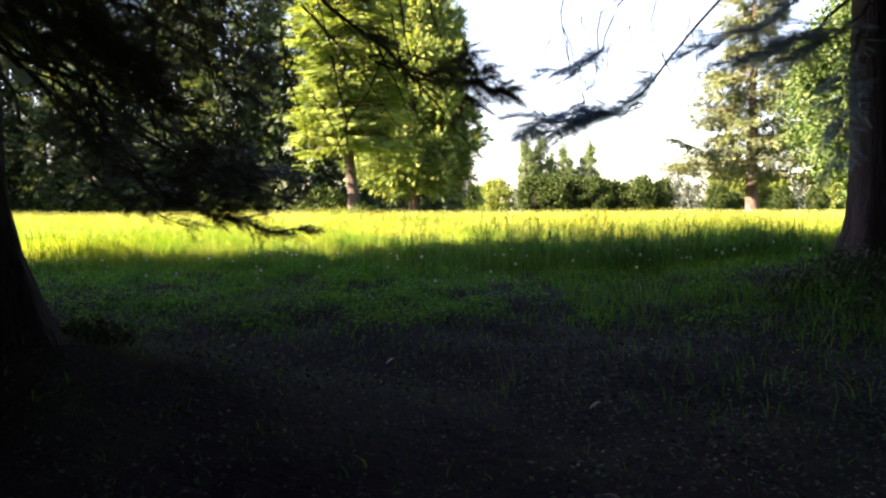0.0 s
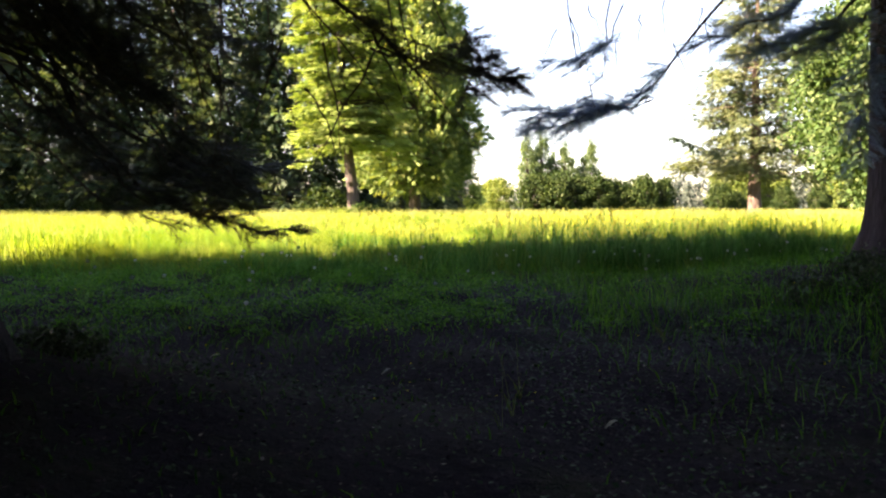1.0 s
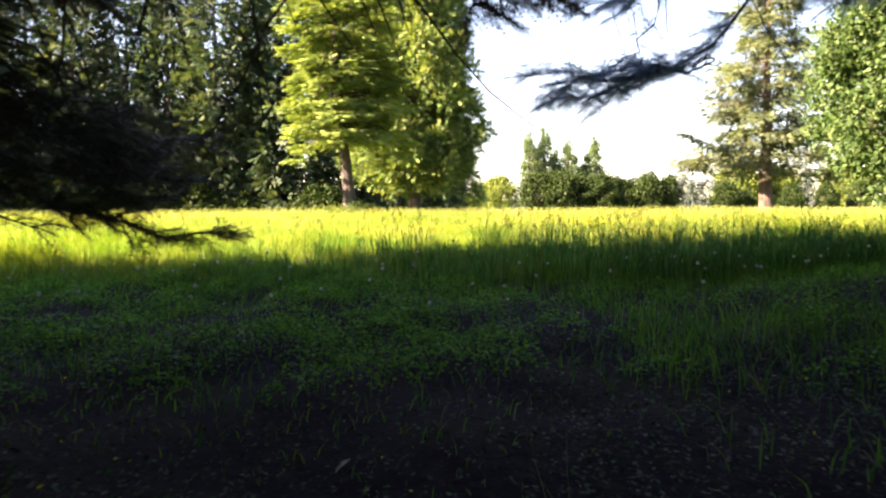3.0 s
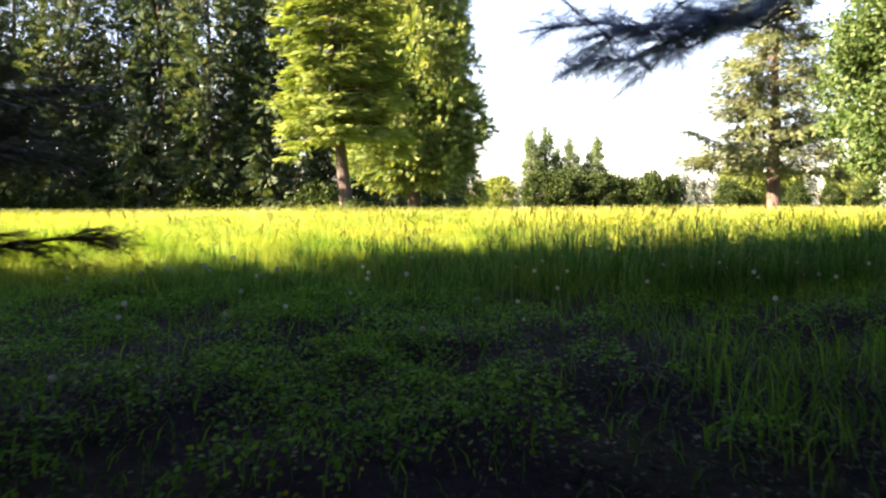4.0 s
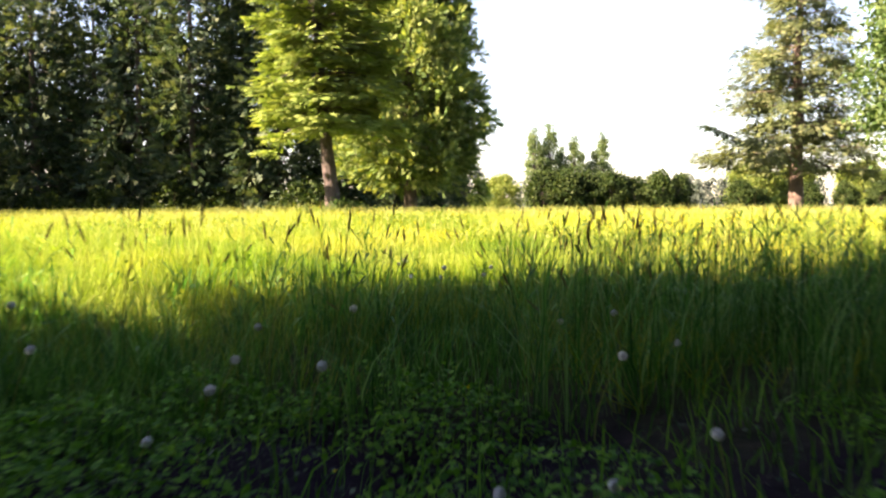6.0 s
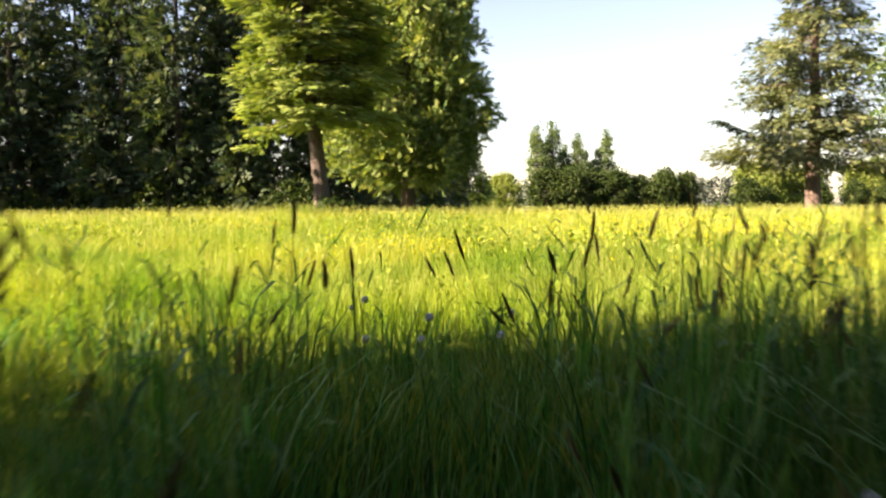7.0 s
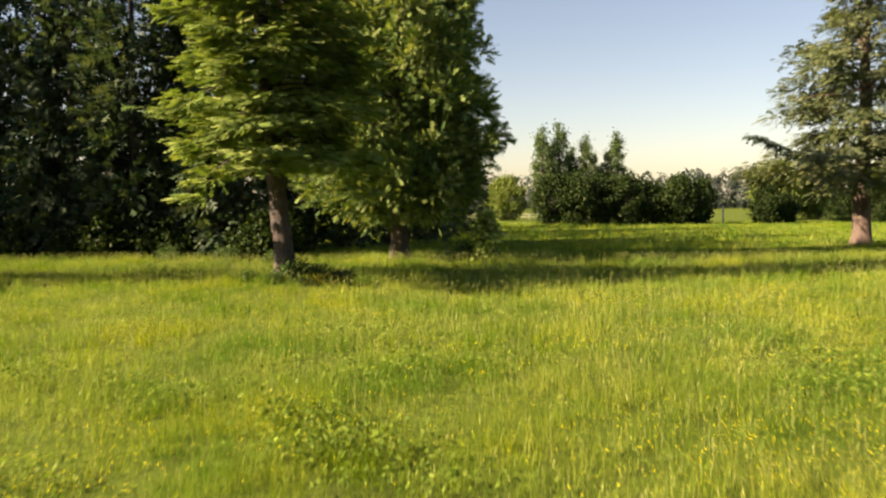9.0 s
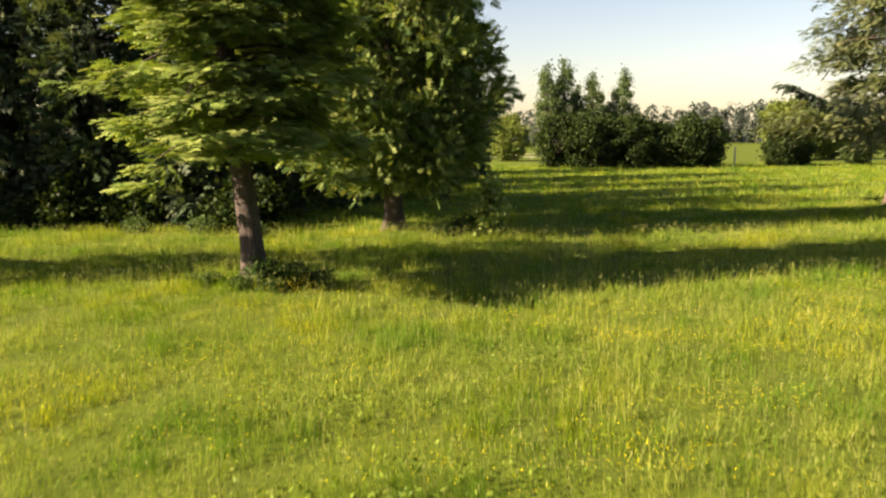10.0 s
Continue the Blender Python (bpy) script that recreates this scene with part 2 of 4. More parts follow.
def sprays(P, D, N, length, width):
    """Flat pointed sprays at P along D, with the face towards N; diamonds broadest before the middle."""
    D, S = unit(D), unit(np.cross(D, N))
    l, w = np.asarray(length)[:, None], np.asarray(width)[:, None]
    V = np.stack([P, P + D * l * 0.45 + S * w, P + D * l, P + D * l * 0.45 - S * w], 1).reshape(-1, 3)
    return V, np.arange(len(P) * 4).reshape(-1, 4)


def fronds(rng, P, D, N, length, width, teeth=6, sag=0.15, splay=0.75):
    """Saw-edged fronds of a conifer at P along D, face towards N: a sagging midrib with a pointed shoot on each side of every step."""
    D = unit(D)
    S = unit(np.cross(D, N))
    n = len(P)
    l, w = np.asarray(length)[:, None], np.asarray(width)[:, None]
    down = np.array([0, 0, -1.0])
    t = np.linspace(0, 1, teeth + 1)
    rib = P[:, None] + (D * l)[:, None] * t[None, :, None] + down * (l * sag)[:, None] * (t ** 2)[None, :, None]
    tm = (t[:-1] + t[1:]) / 2
    wide = np.clip(1.25 * (1 - tm) ** 0.6 * (0.35 + 1.4 * tm), 0.2, 1)[None, :, None] * rng.uniform(0.6, 1.25, (n, teeth, 1)) * w[:, None]
    mid = (rib[:, :-1] + rib[:, 1:]) / 2 + down * wide * rng.uniform(0.0, 0.35, (n, teeth, 1))
    left = mid + (S[:, None] + D[:, None] * splay) * wide
    right = mid + (-S[:, None] + D[:, None] * splay) * wide
    V = np.concatenate([rib, left, right], 1).reshape(-1, 3)
    k = np.arange(teeth)
    one = np.concatenate([np.stack([k, k + 1, teeth + 1 + k], 1), np.stack([k + 1, k, 2 * teeth + 1 + k], 1)])
    F = (np.arange(n)[:, None, None] * (3 * teeth + 1) + one[None]).reshape(-1, 3)
    return V, F


def trunk_mesh(name, rng, height, r0, material, lean=(0.0, 0.0), flare=0.5, sides=18, bottom=-0.4, limbs=None):
    z = np.concatenate([np.linspace(bottom, 1.2, 7), np.linspace(1.6, height, 16)])
    r = r0 * (1 - 0.93 * np.clip(z / height, 0, 1) ** 0.9) + r0 * flare * np.exp(-np.clip(z + 0.1, 0, 9) * 2.6)
    x = lean[0] * z + 0.06 * np.sin(z * 0.7 + 1)
    y = lean[1] * z + 0.06 * np.sin(z * 0.6)
    V, F = tube(np.stack([x, y, z], 1), r, sides)
    a = np.arctan2(V[:, 1], V[:, 0])
    low = np.exp(-np.clip(V[:, 2], 0, 9) * 1.8)
    push = 1 + 0.22 * low * np.sin(a * 5 + 1) + 0.035 * np.sin(a * 9 + V[:, 2] * 2)
    c = np.stack([lean[0] * V[:, 2], lean[1] * V[:, 2], V[:, 2]], 1)
    V = c + (V - c) * np.stack([push, push, np.ones(len(V))], 1)
    if limbs is not None:
        V, F = join([(V, F), limbs])
    return mesh_from(name, V, F, material, True)


def conifer(rng, height, base, profile, limbs, per_limb, length, width, droop=0.25, rise=0.1, hang=0.0, flatness=0.8, limb_r=0.012, inner=0.2, tiers=0, tuft=24, tuft_r=0.2, tuft_z=0.3, teeth=6, sag=0.15, lift=0.0):
    """Limbs and sprays of a conifer round the z axis. profile(u, azimuth): the crown's radius at the share u of its height."""
    tubes, P, D, N, L, W = [], [], [], [], [], []
    for i in range(limbs):
        u = (i + rng.uniform(0, 1)) / limbs
        u = u ** 1.15
        if tiers:
            u = min(0.995, (round(u * tiers) + rng.normal(0, 0.2)) / tiers)
            u = max(u, 0.0)
        az = i * 2.39996 + rng.uniform(-0.4, 0.4)
        reach = profile(u, az) * rng.uniform(0.72, 1.12)
        z0 = base + (height - base) * u
        out, side = np.array([math.cos(az), math.sin(az), 0]), np.array([-math.sin(az), math.cos(az), 0])
        s = np.linspace(0, 1, 6)
        bend = rng.uniform(-0.15, 0.15)
        up = rise * rng.uniform(0.5, 1.6) + 0.5 * u
        path = out * (s * reach)[:, None] + side * (bend * reach * s ** 2)[:, None]
        path[:, 2] += z0 + up * reach * s - (droop * rng.uniform(0.7, 1.3) + 0.5 * u) * reach * s ** 2
        tubes.append(tube(path, np.linspace(limb_r * reach + 0.012, 0.006, 6), 4))
        n = max(8, int(per_limb * (reach / profile(0.15, az)) ** 1.3))
        knots = max(3, n // tuft)
        tk = np.sqrt(rng.uniform(inner ** 2, 1, knots))
        sk = (0.42 * reach * (1.1 - tk) + 0.1) * rng.uniform(-1, 1, knots)
        pick = rng.integers(0, knots, n)
        t, spread = tk[pick], sk[pick]
        c = np.stack([np.interp(t, s, path[:, 0]), np.interp(t, s, path[:, 1]), np.interp(t, s, path[:, 2])], 1)
        away = rng.normal(0, 1, (n, 3)) * np.array([1, 1, tuft_z])
        c += side * spread[:, None] + out * (np.abs(spread) * 0.35)[:, None] + away * tuft_r
        c[:, 2] += -np.abs(spread) * 0.2 + rng.normal(0, 0.1 + 0.03 * reach, knots)[pick] - hang * rng.uniform(0, 1, n) * 0.5
        d = out * 0.9 + away * 0.6 + side * (np.sign(spread) * 0.4)[:, None]
        d[:, 2] += rng.normal(-0.05, 0.15, n) + lift * rng.uniform(0.2, 1.8, n) - hang * rng.uniform(0.3, 2.0, n)
        nn = rng.normal(0, 1, (n, 3)) * (1 - flatness)
        nn[:, 2] += flatness
        nn += out * (hang * 0.9 + 0.35)
        P.append(c), D.append(d), N.append(nn)
        L.append(length * rng.uniform(0.6, 1.3, n)), W.append(width * rng.uniform(0.6, 1.3, n))
    leaves = fronds(rng, np.concatenate(P), np.concatenate(D), np.concatenate(N), np.concatenate(L), np.concatenate(W), teeth, sag)
    return join(tubes), leaves


def broadleaf(rng, height, base, rx, ry, clumps, per_clump, leaf, clump_r, trunk_h=0.5, top=0.5):
    """Limbs and leaves of a round-crowned tree or shrub: clumps on an uneven dome, leaves scattered in each."""
    tubes, P = [], []
    cz = (height + base) / 2
    for i in range(clumps):
        v = unit(rng.normal(0, 1, 3))
        rad = rng.uniform(0.45, 1.0) ** 0.6
        taper = 1 - top * max(0, v[2] * rad)
        c = np.array([v[0] * rx * rad * taper, v[1] * ry * rad * taper, cz + v[2] * (height - base) / 2 * rad])
        start = np.array([0, 0, max(0.0, min(c[2] - 0.3, base * 0.6 + rng.uniform(0, 1) * (cz - base * 0.6)))])
        s = np.linspace(0, 1, 5)[:, None]
        path = start + (c - start) * s + np.array([0, 0, 1]) * np.sin(s * np.pi) * 0.12 * rng.uniform(-1, 1)
        tubes.append(tube(path, np.linspace(0.012 * height * 0.6, 0.01, 5), 4))
        P.append(c + rng.normal(0, 1, (per_clump, 3)) * clump_r * np.array([1, 1, 0.75]) * rng.uniform(0.6, 1.3))
    P = np.concatenate(P)
    P[:, 2] = np.maximum(P[:, 2], 0.05)
    n = len(P)
    D = rng.normal(0, 1, (n, 3)) + np.array([0, 0, -0.4])
    N = rng.normal(0, 0.8, (n, 3)) + np.array([0, 0, 0.7])
    return join(tubes), sprays(P, D, N, leaf * rng.uniform(0.6, 1.3, n), leaf * 0.33 * rng.uniform(0.7, 1.3, n))


def plant(name, x, y, label, category, parts, group="", sink=0.0, turn=0.0, kind=""):
    """A tree or shrub on the ground at x, y. parts: (name, mesh, label)."""
    root = new(name)
    root.empty_display_size = 0.3
    root.matrix_basis = pose(x, y, ground_z(x, y) - sink, 0, 0, turn)
    for n, me, text in parts:
        part(n, me, root, text)
    return tagged(root, label, category, group, kind)


# ---- ground ----
def ground_np(x, y):
    x, y = np.asarray(x, float), np.asarray(y, float)
    z = np.interp(y, [-80, 0, 5, 9, 12, 16, 25, 46, 62, 76, 110, 141, 200, 3000], [-0.3, -0.32, -0.36, -0.2, -0.1, 0.1, 0.28, 0.46, 0.12, -0.12, -0.45, -0.65, -0.75, -0.75])
    for mx, my, h, r in ((-2.95, 4.2, 0.75, 1.6), (6.0, 10.6, 0.42, 1.9), (-5.5, 46.9, 0.25, 2.0), (-2.4, 62.5, 0.1, 2.0)):
        z = z + h * np.exp(-((x - mx) ** 2 + (y - my) ** 2) / (r * r))
    near = np.exp(-np.clip(y - 14, 0, None) / 30)
    z = z + near * (0.045 * np.sin(x * 1.7 + 0.6 * y) * np.cos(y * 1.3 - 0.4 * x) + 0.03 * np.sin(x * 3.9 + 1) * np.sin(y * 3.1 + x))
    z = z + 0.07 * np.sin(x * 0.31 + 1) * np.sin(y * 0.23 + 0.5)
    # hollows of bare soil
    for mx, my, h, r in ((0.8, 7.3, -0.14, 0.35), (-0.55, 5.9, -0.12, 0.6), (5.1, 6.2, -0.2, 0.7), (-0.1, 9.9, -0.06, 0.3)):
        z = z + h * np.exp(-((x - mx) ** 2 + (y - my) ** 2) / (r * r))
    return z


def ground_z(x, y):
    return float(ground_np(x, y))


u = np.linspace(-1, 1, 171)
gx = 9 * u + 1600 * np.sign(u) * np.abs(u) ** 5
gy = -120 + np.concatenate([np.linspace(0, 112, 30), np.linspace(112.5, 150, 130), np.linspace(151, 240, 50), 240 + 2400 * np.linspace(0.003, 1, 40) ** 2.2])
GX, GY = np.meshgrid(gx, gy, indexing="ij")
V = np.stack([GX, GY, ground_np(GX, GY)], -1).reshape(-1, 3)
ny = len(gy)
i, j = np.meshgrid(np.arange(len(gx) - 1), np.arange(ny - 1), indexing="ij")
F = np.stack([i * ny + j, (i + 1) * ny + j, (i + 1) * ny + j + 1, i * ny + j + 1], -1).reshape(-1, 4)
tagged(new("ground", mesh_from("ground", V, F, EARTH, True)), "uneven meadow ground with bare soil under the trees, coloured darker for their shade", "ground", kind="structure")


# ---- trees of the meadow ----
def fir_tree():
    rng = np.random.default_rng(11)

    def profile(u, az):
        r = 4.1 * min(1.0, 0.85 + u) * (1 - u) ** 0.5 * (0.86 + 0.14 * math.sin(3 * az + 9 * u)) + 0.25
        return r * (1.1 if math.cos(az) < 0 else 0.95)
    limbs, leaves = conifer(rng, 22, 4.4, profile, 185, 250, 0.42, 0.19, droop=0.42, rise=0.14, flatness=0.82, tuft=52, tuft_r=0.3, tuft_z=0.22, teeth=4, inner=0.06)
    plant("fir_tree", -5.52, 47.0, "tall yellow-green fir with a bare lower trunk standing in tall grass", "tree", [
        ("trunk", trunk_mesh("fir_trunk", rng, 21, 0.38, BARK_FIR, (-0.07, 0.0), 0.22, limbs=limbs), "pinkish grey bark, bare at the foot"),
        ("crown", mesh_from("fir_crown", *leaves, FIR), "layered yellow-green sprays")], sink=0.0)


def cedar_tree():
    rng = np.random.default_rng(12)

    def profile(u, az):
        return 6.0 * min(1.0, 0.74 + 2.4 * u) * max(0.0, 1 - u ** 1.8) ** 0.75 * (0.85 + 0.11 * math.sin(5 * az + 19 * u) + 0.06 * math.sin(9 * az + 41 * u)) + 0.3
    limbs, leaves = conifer(rng, 24.5, 2.6, profile, 350, 160, 0.5, 0.215, droop=0.05, rise=0.12, hang=0.1, flatness=0.35, inner=0.35, tuft=20, tuft_r=0.24, tuft_z=1.3, teeth=4, sag=0.05, lift=0.5)
    plant("cedar_tree", -2.4, 62.5, "broad dense dark green cedar with foliage hanging near the grass", "tree", [
        ("trunk", trunk_mesh("cedar_trunk", rng, 22, 0.5, BARK_DARK, (0.0, 0.0), 0.5, limbs=limbs), "dark shaded trunk"),
        ("crown", mesh_from("cedar_crown", *leaves, CEDAR), "hanging olive green sprays")])


def spruce_tree():
    rng = np.random.default_rng(13)

    def profile(u, az):
        return 8.4 * (1 - u) ** 0.7 * (0.74 + 0.26 * math.sin(5 * az + 21 * u)) + 0.3
    limbs, leaves = conifer(rng, 28, 4.5, profile, 175, 210, 0.54, 0.2, droop=0.16, rise=0.07, flatness=0.75, inner=0.08, tiers=18, tuft=9, tuft_r=0.32, tuft_z=0.4, teeth=4, sag=0.25)
    root = plant("spruce_tree", 30.9, 76.0, "open tiered spruce with a pinkish trunk and gaps of sky", "tree", [
        ("trunk", trunk_mesh("spruce_trunk", rng, 27, 0.68, BARK_WARM, (0.0, 0.0), 0.35, limbs=limbs), "pinkish sunlit bark"),
        ("crown", mesh_from("spruce_crown", *leaves, SPRUCE), "grey-green needle tiers")])
    s = np.linspace(0, 1, 10)
    path = np.stack([-8.9 * s, -1.2 * s, 5.5 + 2.5 * s + 0.2 * np.sin(s * 9)], 1)
    limb = part("dead_branch", mesh_from("dead_branch", *tube(path, np.linspace(0.14, 0.03, 10), 5), BARK_DARK, True), root, "long jutting branch, half bare")
    n = 260
    t = rng.uniform(0.3, 1.0, n)
    P = np.stack([np.interp(t, s, path[:, k]) for k in range(3)], 1) + rng.normal(0, 0.08, (n, 3))
    D = np.stack([rng.normal(-0.9, 0.4, n), rng.normal(0, 0.6, n), rng.normal(-0.35, 0.35, n)], 1)
    part("needle_spray", mesh_from("snag_sprays", *fronds(rng, P, D, rng.normal(0, 0.4, (n, 3)) + np.array([0, 0, 1.0]), rng.uniform(0.5, 1.1, n) * (1.25 - 0.7 * t), np.full(n, 0.2), 4), WOODS), limb, "drooping dark needles")


def maple_tree():
    rng = np.random.default_rng(14)
    limbs, leaves = broadleaf(rng, 17, 0.8, 6.0, 6.0, 190, 300, 0.36, 0.72, top=0.3)
    plant("broadleaf_tree", 29.3, 50.5, "fresh green leafy tree at the meadow's side", "tree", [
        ("trunk", trunk_mesh("maple_trunk", rng, 11, 0.4, BARK_DARK, limbs=limbs), ""),
        ("crown", mesh_from("maple_crown", *leaves, MAPLE), "bright green leaves")])


fir_tree()
cedar_tree()
spruce_tree()
maple_tree()


# ---- the wood at the meadow's edge ----
def wood_kind(seed, height, radius, limbs, per_limb, length, width, hang):
    rng = np.random.default_rng(seed)

    def profile(u, az):
        return radius * max(0.0, 1 - u ** 1.4) ** 0.7 * (0.8 + 0.2 * math.sin(3 * az + 8 * u + seed)) + 0.3
    limb, leaves = conifer(rng, height, 0.9, profile, limbs, per_limb, length, width, droop=0.3, rise=0.1, hang=hang, flatness=0.4, inner=0.4, tuft=9, tuft_r=0.36, tuft_z=1.0, teeth=3, sag=0.1, lift=0.45)
    return [("trunk", trunk_mesh("wood_trunk", rng, height - 1, 0.36, BARK_DARK, limbs=limb), ""),
            ("crown", mesh_from("wood_crown", *leaves, WOODS), "dense dark green foliage")]


def wood():
    kinds = [wood_kind(21, 26, 4.2, 110, 54, 0.84, 0.33, 0.35), wood_kind(22, 23, 3.7, 110, 54, 0.8, 0.31, 0.2), wood_kind(23, 28, 4.6, 115, 54, 0.84, 0.33, 0.45)]
    rng = np.random.default_rng(24)
    spots = [(-45 + 4.1 * k + rng.uniform(-1, 1), 69.5 + rng.uniform(-1.5, 1.5) + 0.05 * abs(k - 8)) for k in range(9)]
    spots += [(-42 + 8.0 * k + rng.uniform(-1, 1), 75.5 + rng.uniform(-1.5, 1.5)) for k in range(5)]
    # Unseen conifers, added only to throw shadows on meadow, wood and hedge.
    spots += [(-4.5, 84.0), (-31.5, 45.0), (-41.0, 60.0), (-52.0, 63.0), (-3.0, 94.0), (-6.0, 102.0), (0.0, 109.0), (-1.5, 126.0), (-8.5, 119.0)]
    texts = ["tall dark conifer of the wood behind the meadow", "dark green conifer in the shaded wood", "broad dark conifer at the wood's edge"]
    first = {}
    for n, (x, y) in enumerate(spots):
        k = n % 3
        if k not in first:
            first[k] = plant("conifer", x, y, texts[k], "tree", kinds[k], "conifers of the wood")
        else:
            copy_thing(first[k], pose(x, y, ground_z(x, y) - 0.1, 0, 0, rng.uniform(0, 360)))
    # undergrowth along the wood
    rng = np.random.default_rng(25)
    limb, leaves = broadleaf(rng, 3.0, 0.0, 2.0, 1.4, 26, 130, 0.32, 0.42)
    shrub = None
    for k in range(13):
        x, y = -40 + 2.5 * k + rng.uniform(-0.8, 0.8), 64.8 + rng.uniform(-0.8, 0.8)
        if shrub is None:
            shrub = plant("undergrowth_shrub", x, y, "low leafy shrub along the edge of the wood", "shrub", [
                ("branchwork", mesh_from("shrub_limbs", *limb, BARK_DARK), ""), ("crown", mesh_from("shrub_crown", *leaves, SHRUB), "")], "shrubs along the wood")
        else:
            m = copy_thing(shrub, pose(x, y, ground_z(x, y) - 0.05, 0, 0, rng.uniform(0, 360)))
            m.scale = [rng.uniform(0.5, 1.0)] * 3


wood()


def weeds():
    rng = np.random.default_rng(27)
    limb, leaves = broadleaf(rng, 0.75, 0.0, 0.7, 0.6, 26, 34, 0.13, 0.16)
    meshes = [("branchwork", mesh_from("weed_stems", *limb, STEM), ""), ("leafage", mesh_from("weed_leaves", *leaves, MAPLE), "")]
    first = None
    for x, y, sc in ((-5.0, 46.3, 1.0), (-4.2, 46.6, 0.9), (-3.4, 46.8, 0.75), (-6.6, 46.4, 0.6), (-7.4, 46.9, 0.5), (-5.6, 45.9, 0.55), (-4.6, 45.8, 0.5), (1.4, 60.5, 1.3), (0.2, 60.0, 0.8), (2.6, 61.0, 1.0), (-9.0, 61.0, 1.0), (-12.0, 62.0, 1.2), (-15.5, 62.5, 1.1)):
        if first is None:
            first = ob = plant("weed_clump", x, y, "leafy green weeds at the foot of a tree", "weeds", meshes, "weeds round the trees")
        else:
            ob = copy_thing(first, pose(x, y, ground_z(x, y) - 0.03, 0, 0, rng.uniform(0, 360)))
        ob.scale = (sc, sc, sc)
    limb, leaves = broadleaf(rng, 2.6, 0.3, 0.7, 0.7, 26, 50, 0.26, 0.2)
    plant("sapling", 2.4, 59.5, "young leafy sapling beside the broad cedar", "tree", [("stem", mesh_from("sapling_stem", *limb, BARK_DARK), ""), ("crown", mesh_from("sapling_crown", *leaves, FIR), "")])


weeds()


# ---- hedge, poplars and distance ----
FAR_BY = 1.165


def hedge():
    rng = np.random.default_rng(31)
    limb, leaves = broadleaf(rng, 6.6, 0.0, 2.7, 2.4, 84, 84, 0.37, 0.42, top=0.4)
    meshes = [("branchwork", mesh_from("hedge_limbs", *limb, BARK_DARK), ""), ("crown", mesh_from("hedge_crown", *leaves, SHRUB), "")]
    first = None
    for x, y, s in ((14.6, 121, 0.98), (17.8, 120, 1.05), (21.2, 121, 1.0), (24.6, 120, 0.98), (28.0, 121, 0.96), (31.4, 120, 1.02), (34.6, 121, 0.9), (44.2, 122, 0.8), (47.8, 124, 0.62), (55, 123, 0.7), (60, 122, 0.72), (66, 123, 0.75)):
        x, y = x * FAR_BY, y * FAR_BY
        if first is None:
            first = ob = plant("hedge_shrub", x, y, "tall rounded dark green hedge shrub", "shrub", meshes, "shrubs of the hedge")
        else:
            ob = copy_thing(first, pose(x, y, ground_z(x, y) - 0.1, 0, 0, rng.uniform(0, 360)))
        ob.scale = (s * FAR_BY, s * FAR_BY, s * FAR_BY * rng.uniform(1.0, 1.2))
    limb, leaves = broadleaf(rng, 13.0, 3.0, 2.1, 2.1, 56, 96, 0.34, 0.46, top=0.6)
    meshes = [("trunk", trunk_mesh("poplar_trunk", rng, 10, 0.2, BARK_DARK, limbs=limb), ""), ("crown", mesh_from("poplar_crown", *leaves, POPLAR), "")]
    first = None
    for x, y, s in ((13.9, 126, 0.93), (16.2, 127, 0.98), (20.3, 127, 0.86), (24.6, 128, 0.9), (18.4, 129, 0.76), (22.9, 129, 0.6)):
        x, y = x * FAR_BY, y * FAR_BY
        if first is None:
            first = ob = plant("poplar", x, y, "slender green tree rising behind the hedge", "tree", meshes, "slender trees behind the hedge")
        else:
            ob = copy_thing(first, pose(x, y, ground_z(x, y) - 0.1, 0, 0, rng.uniform(0, 360)))
        ob.scale = (s * 0.99, s * 0.99, s * 1.32)
    limb, leaves = broadleaf(rng, 9.0, 0.0, 4.6, 4.0, 80, 140, 0.45, 0.6, top=0.3)
    meshes = [("branchwork", mesh_from("willow_limbs", *limb, BARK_DARK), ""), ("crown", mesh_from("willow_crown", *leaves, WILLOW), "")]
    first = None
    for x, y, s in ((54, 142, 1.0), (62, 144, 0.9), (10.2, 146, 0.8), (72, 140, 1.0)):
        x, y = x * FAR_BY, y * FAR_BY
        if first is None:
            first = ob = plant("pale_shrub", x, y, "large pale green shrub beyond the hedge", "shrub", meshes, "pale shrubs beyond the hedge")
        else:
            ob = copy_thing(first, pose(x, y, ground_z(x, y) - 0.1, 0, 0, rng.uniform(0, 360)))
        ob.scale = (s * FAR_BY, s * FAR_BY, s * FAR_BY * 1.08)


def far_woods():
    rng = np.random.default_rng(33)
    P, D, N, L = [], [], [], []
    for k in range(190):
        x, y = rng.uniform(-60, 300), rng.uniform(300, 370)
        h = rng.uniform(10, 15) + 4 * min(1.0, max(0.0, (x - 60) / 90))
        n = 110
        z = rng.uniform(0, 1, n) ** 1.5
        a = rng.uniform(0, 2 * np.pi, n)
        r = (1 - z) * h * 0.19 * np.sqrt(rng.uniform(0.1, 1, n))
        P.append(np.stack([x + r * np.cos(a), y + r * np.sin(a), 0.2 + z * h], 1))
        D.append(np.stack([np.cos(a), np.sin(a), rng.normal(-0.5, 0.3, n)], 1))
        N.append(rng.normal(0, 0.4, (n, 3)) + np.array([0, -0.3, 0.8]))
        L.append(rng.uniform(1.6, 3.0, n))
    L = np.concatenate(L)
    me = mesh_from("far_woods", *fronds(rng, np.concatenate(P), np.concatenate(D), np.concatenate(N), L, L * 0.42, 2), FAR)
    tagged(new("distant_woods", me), "line of distant conifers beyond the fields, haze tinted into their colour", "woods", kind="stuff")


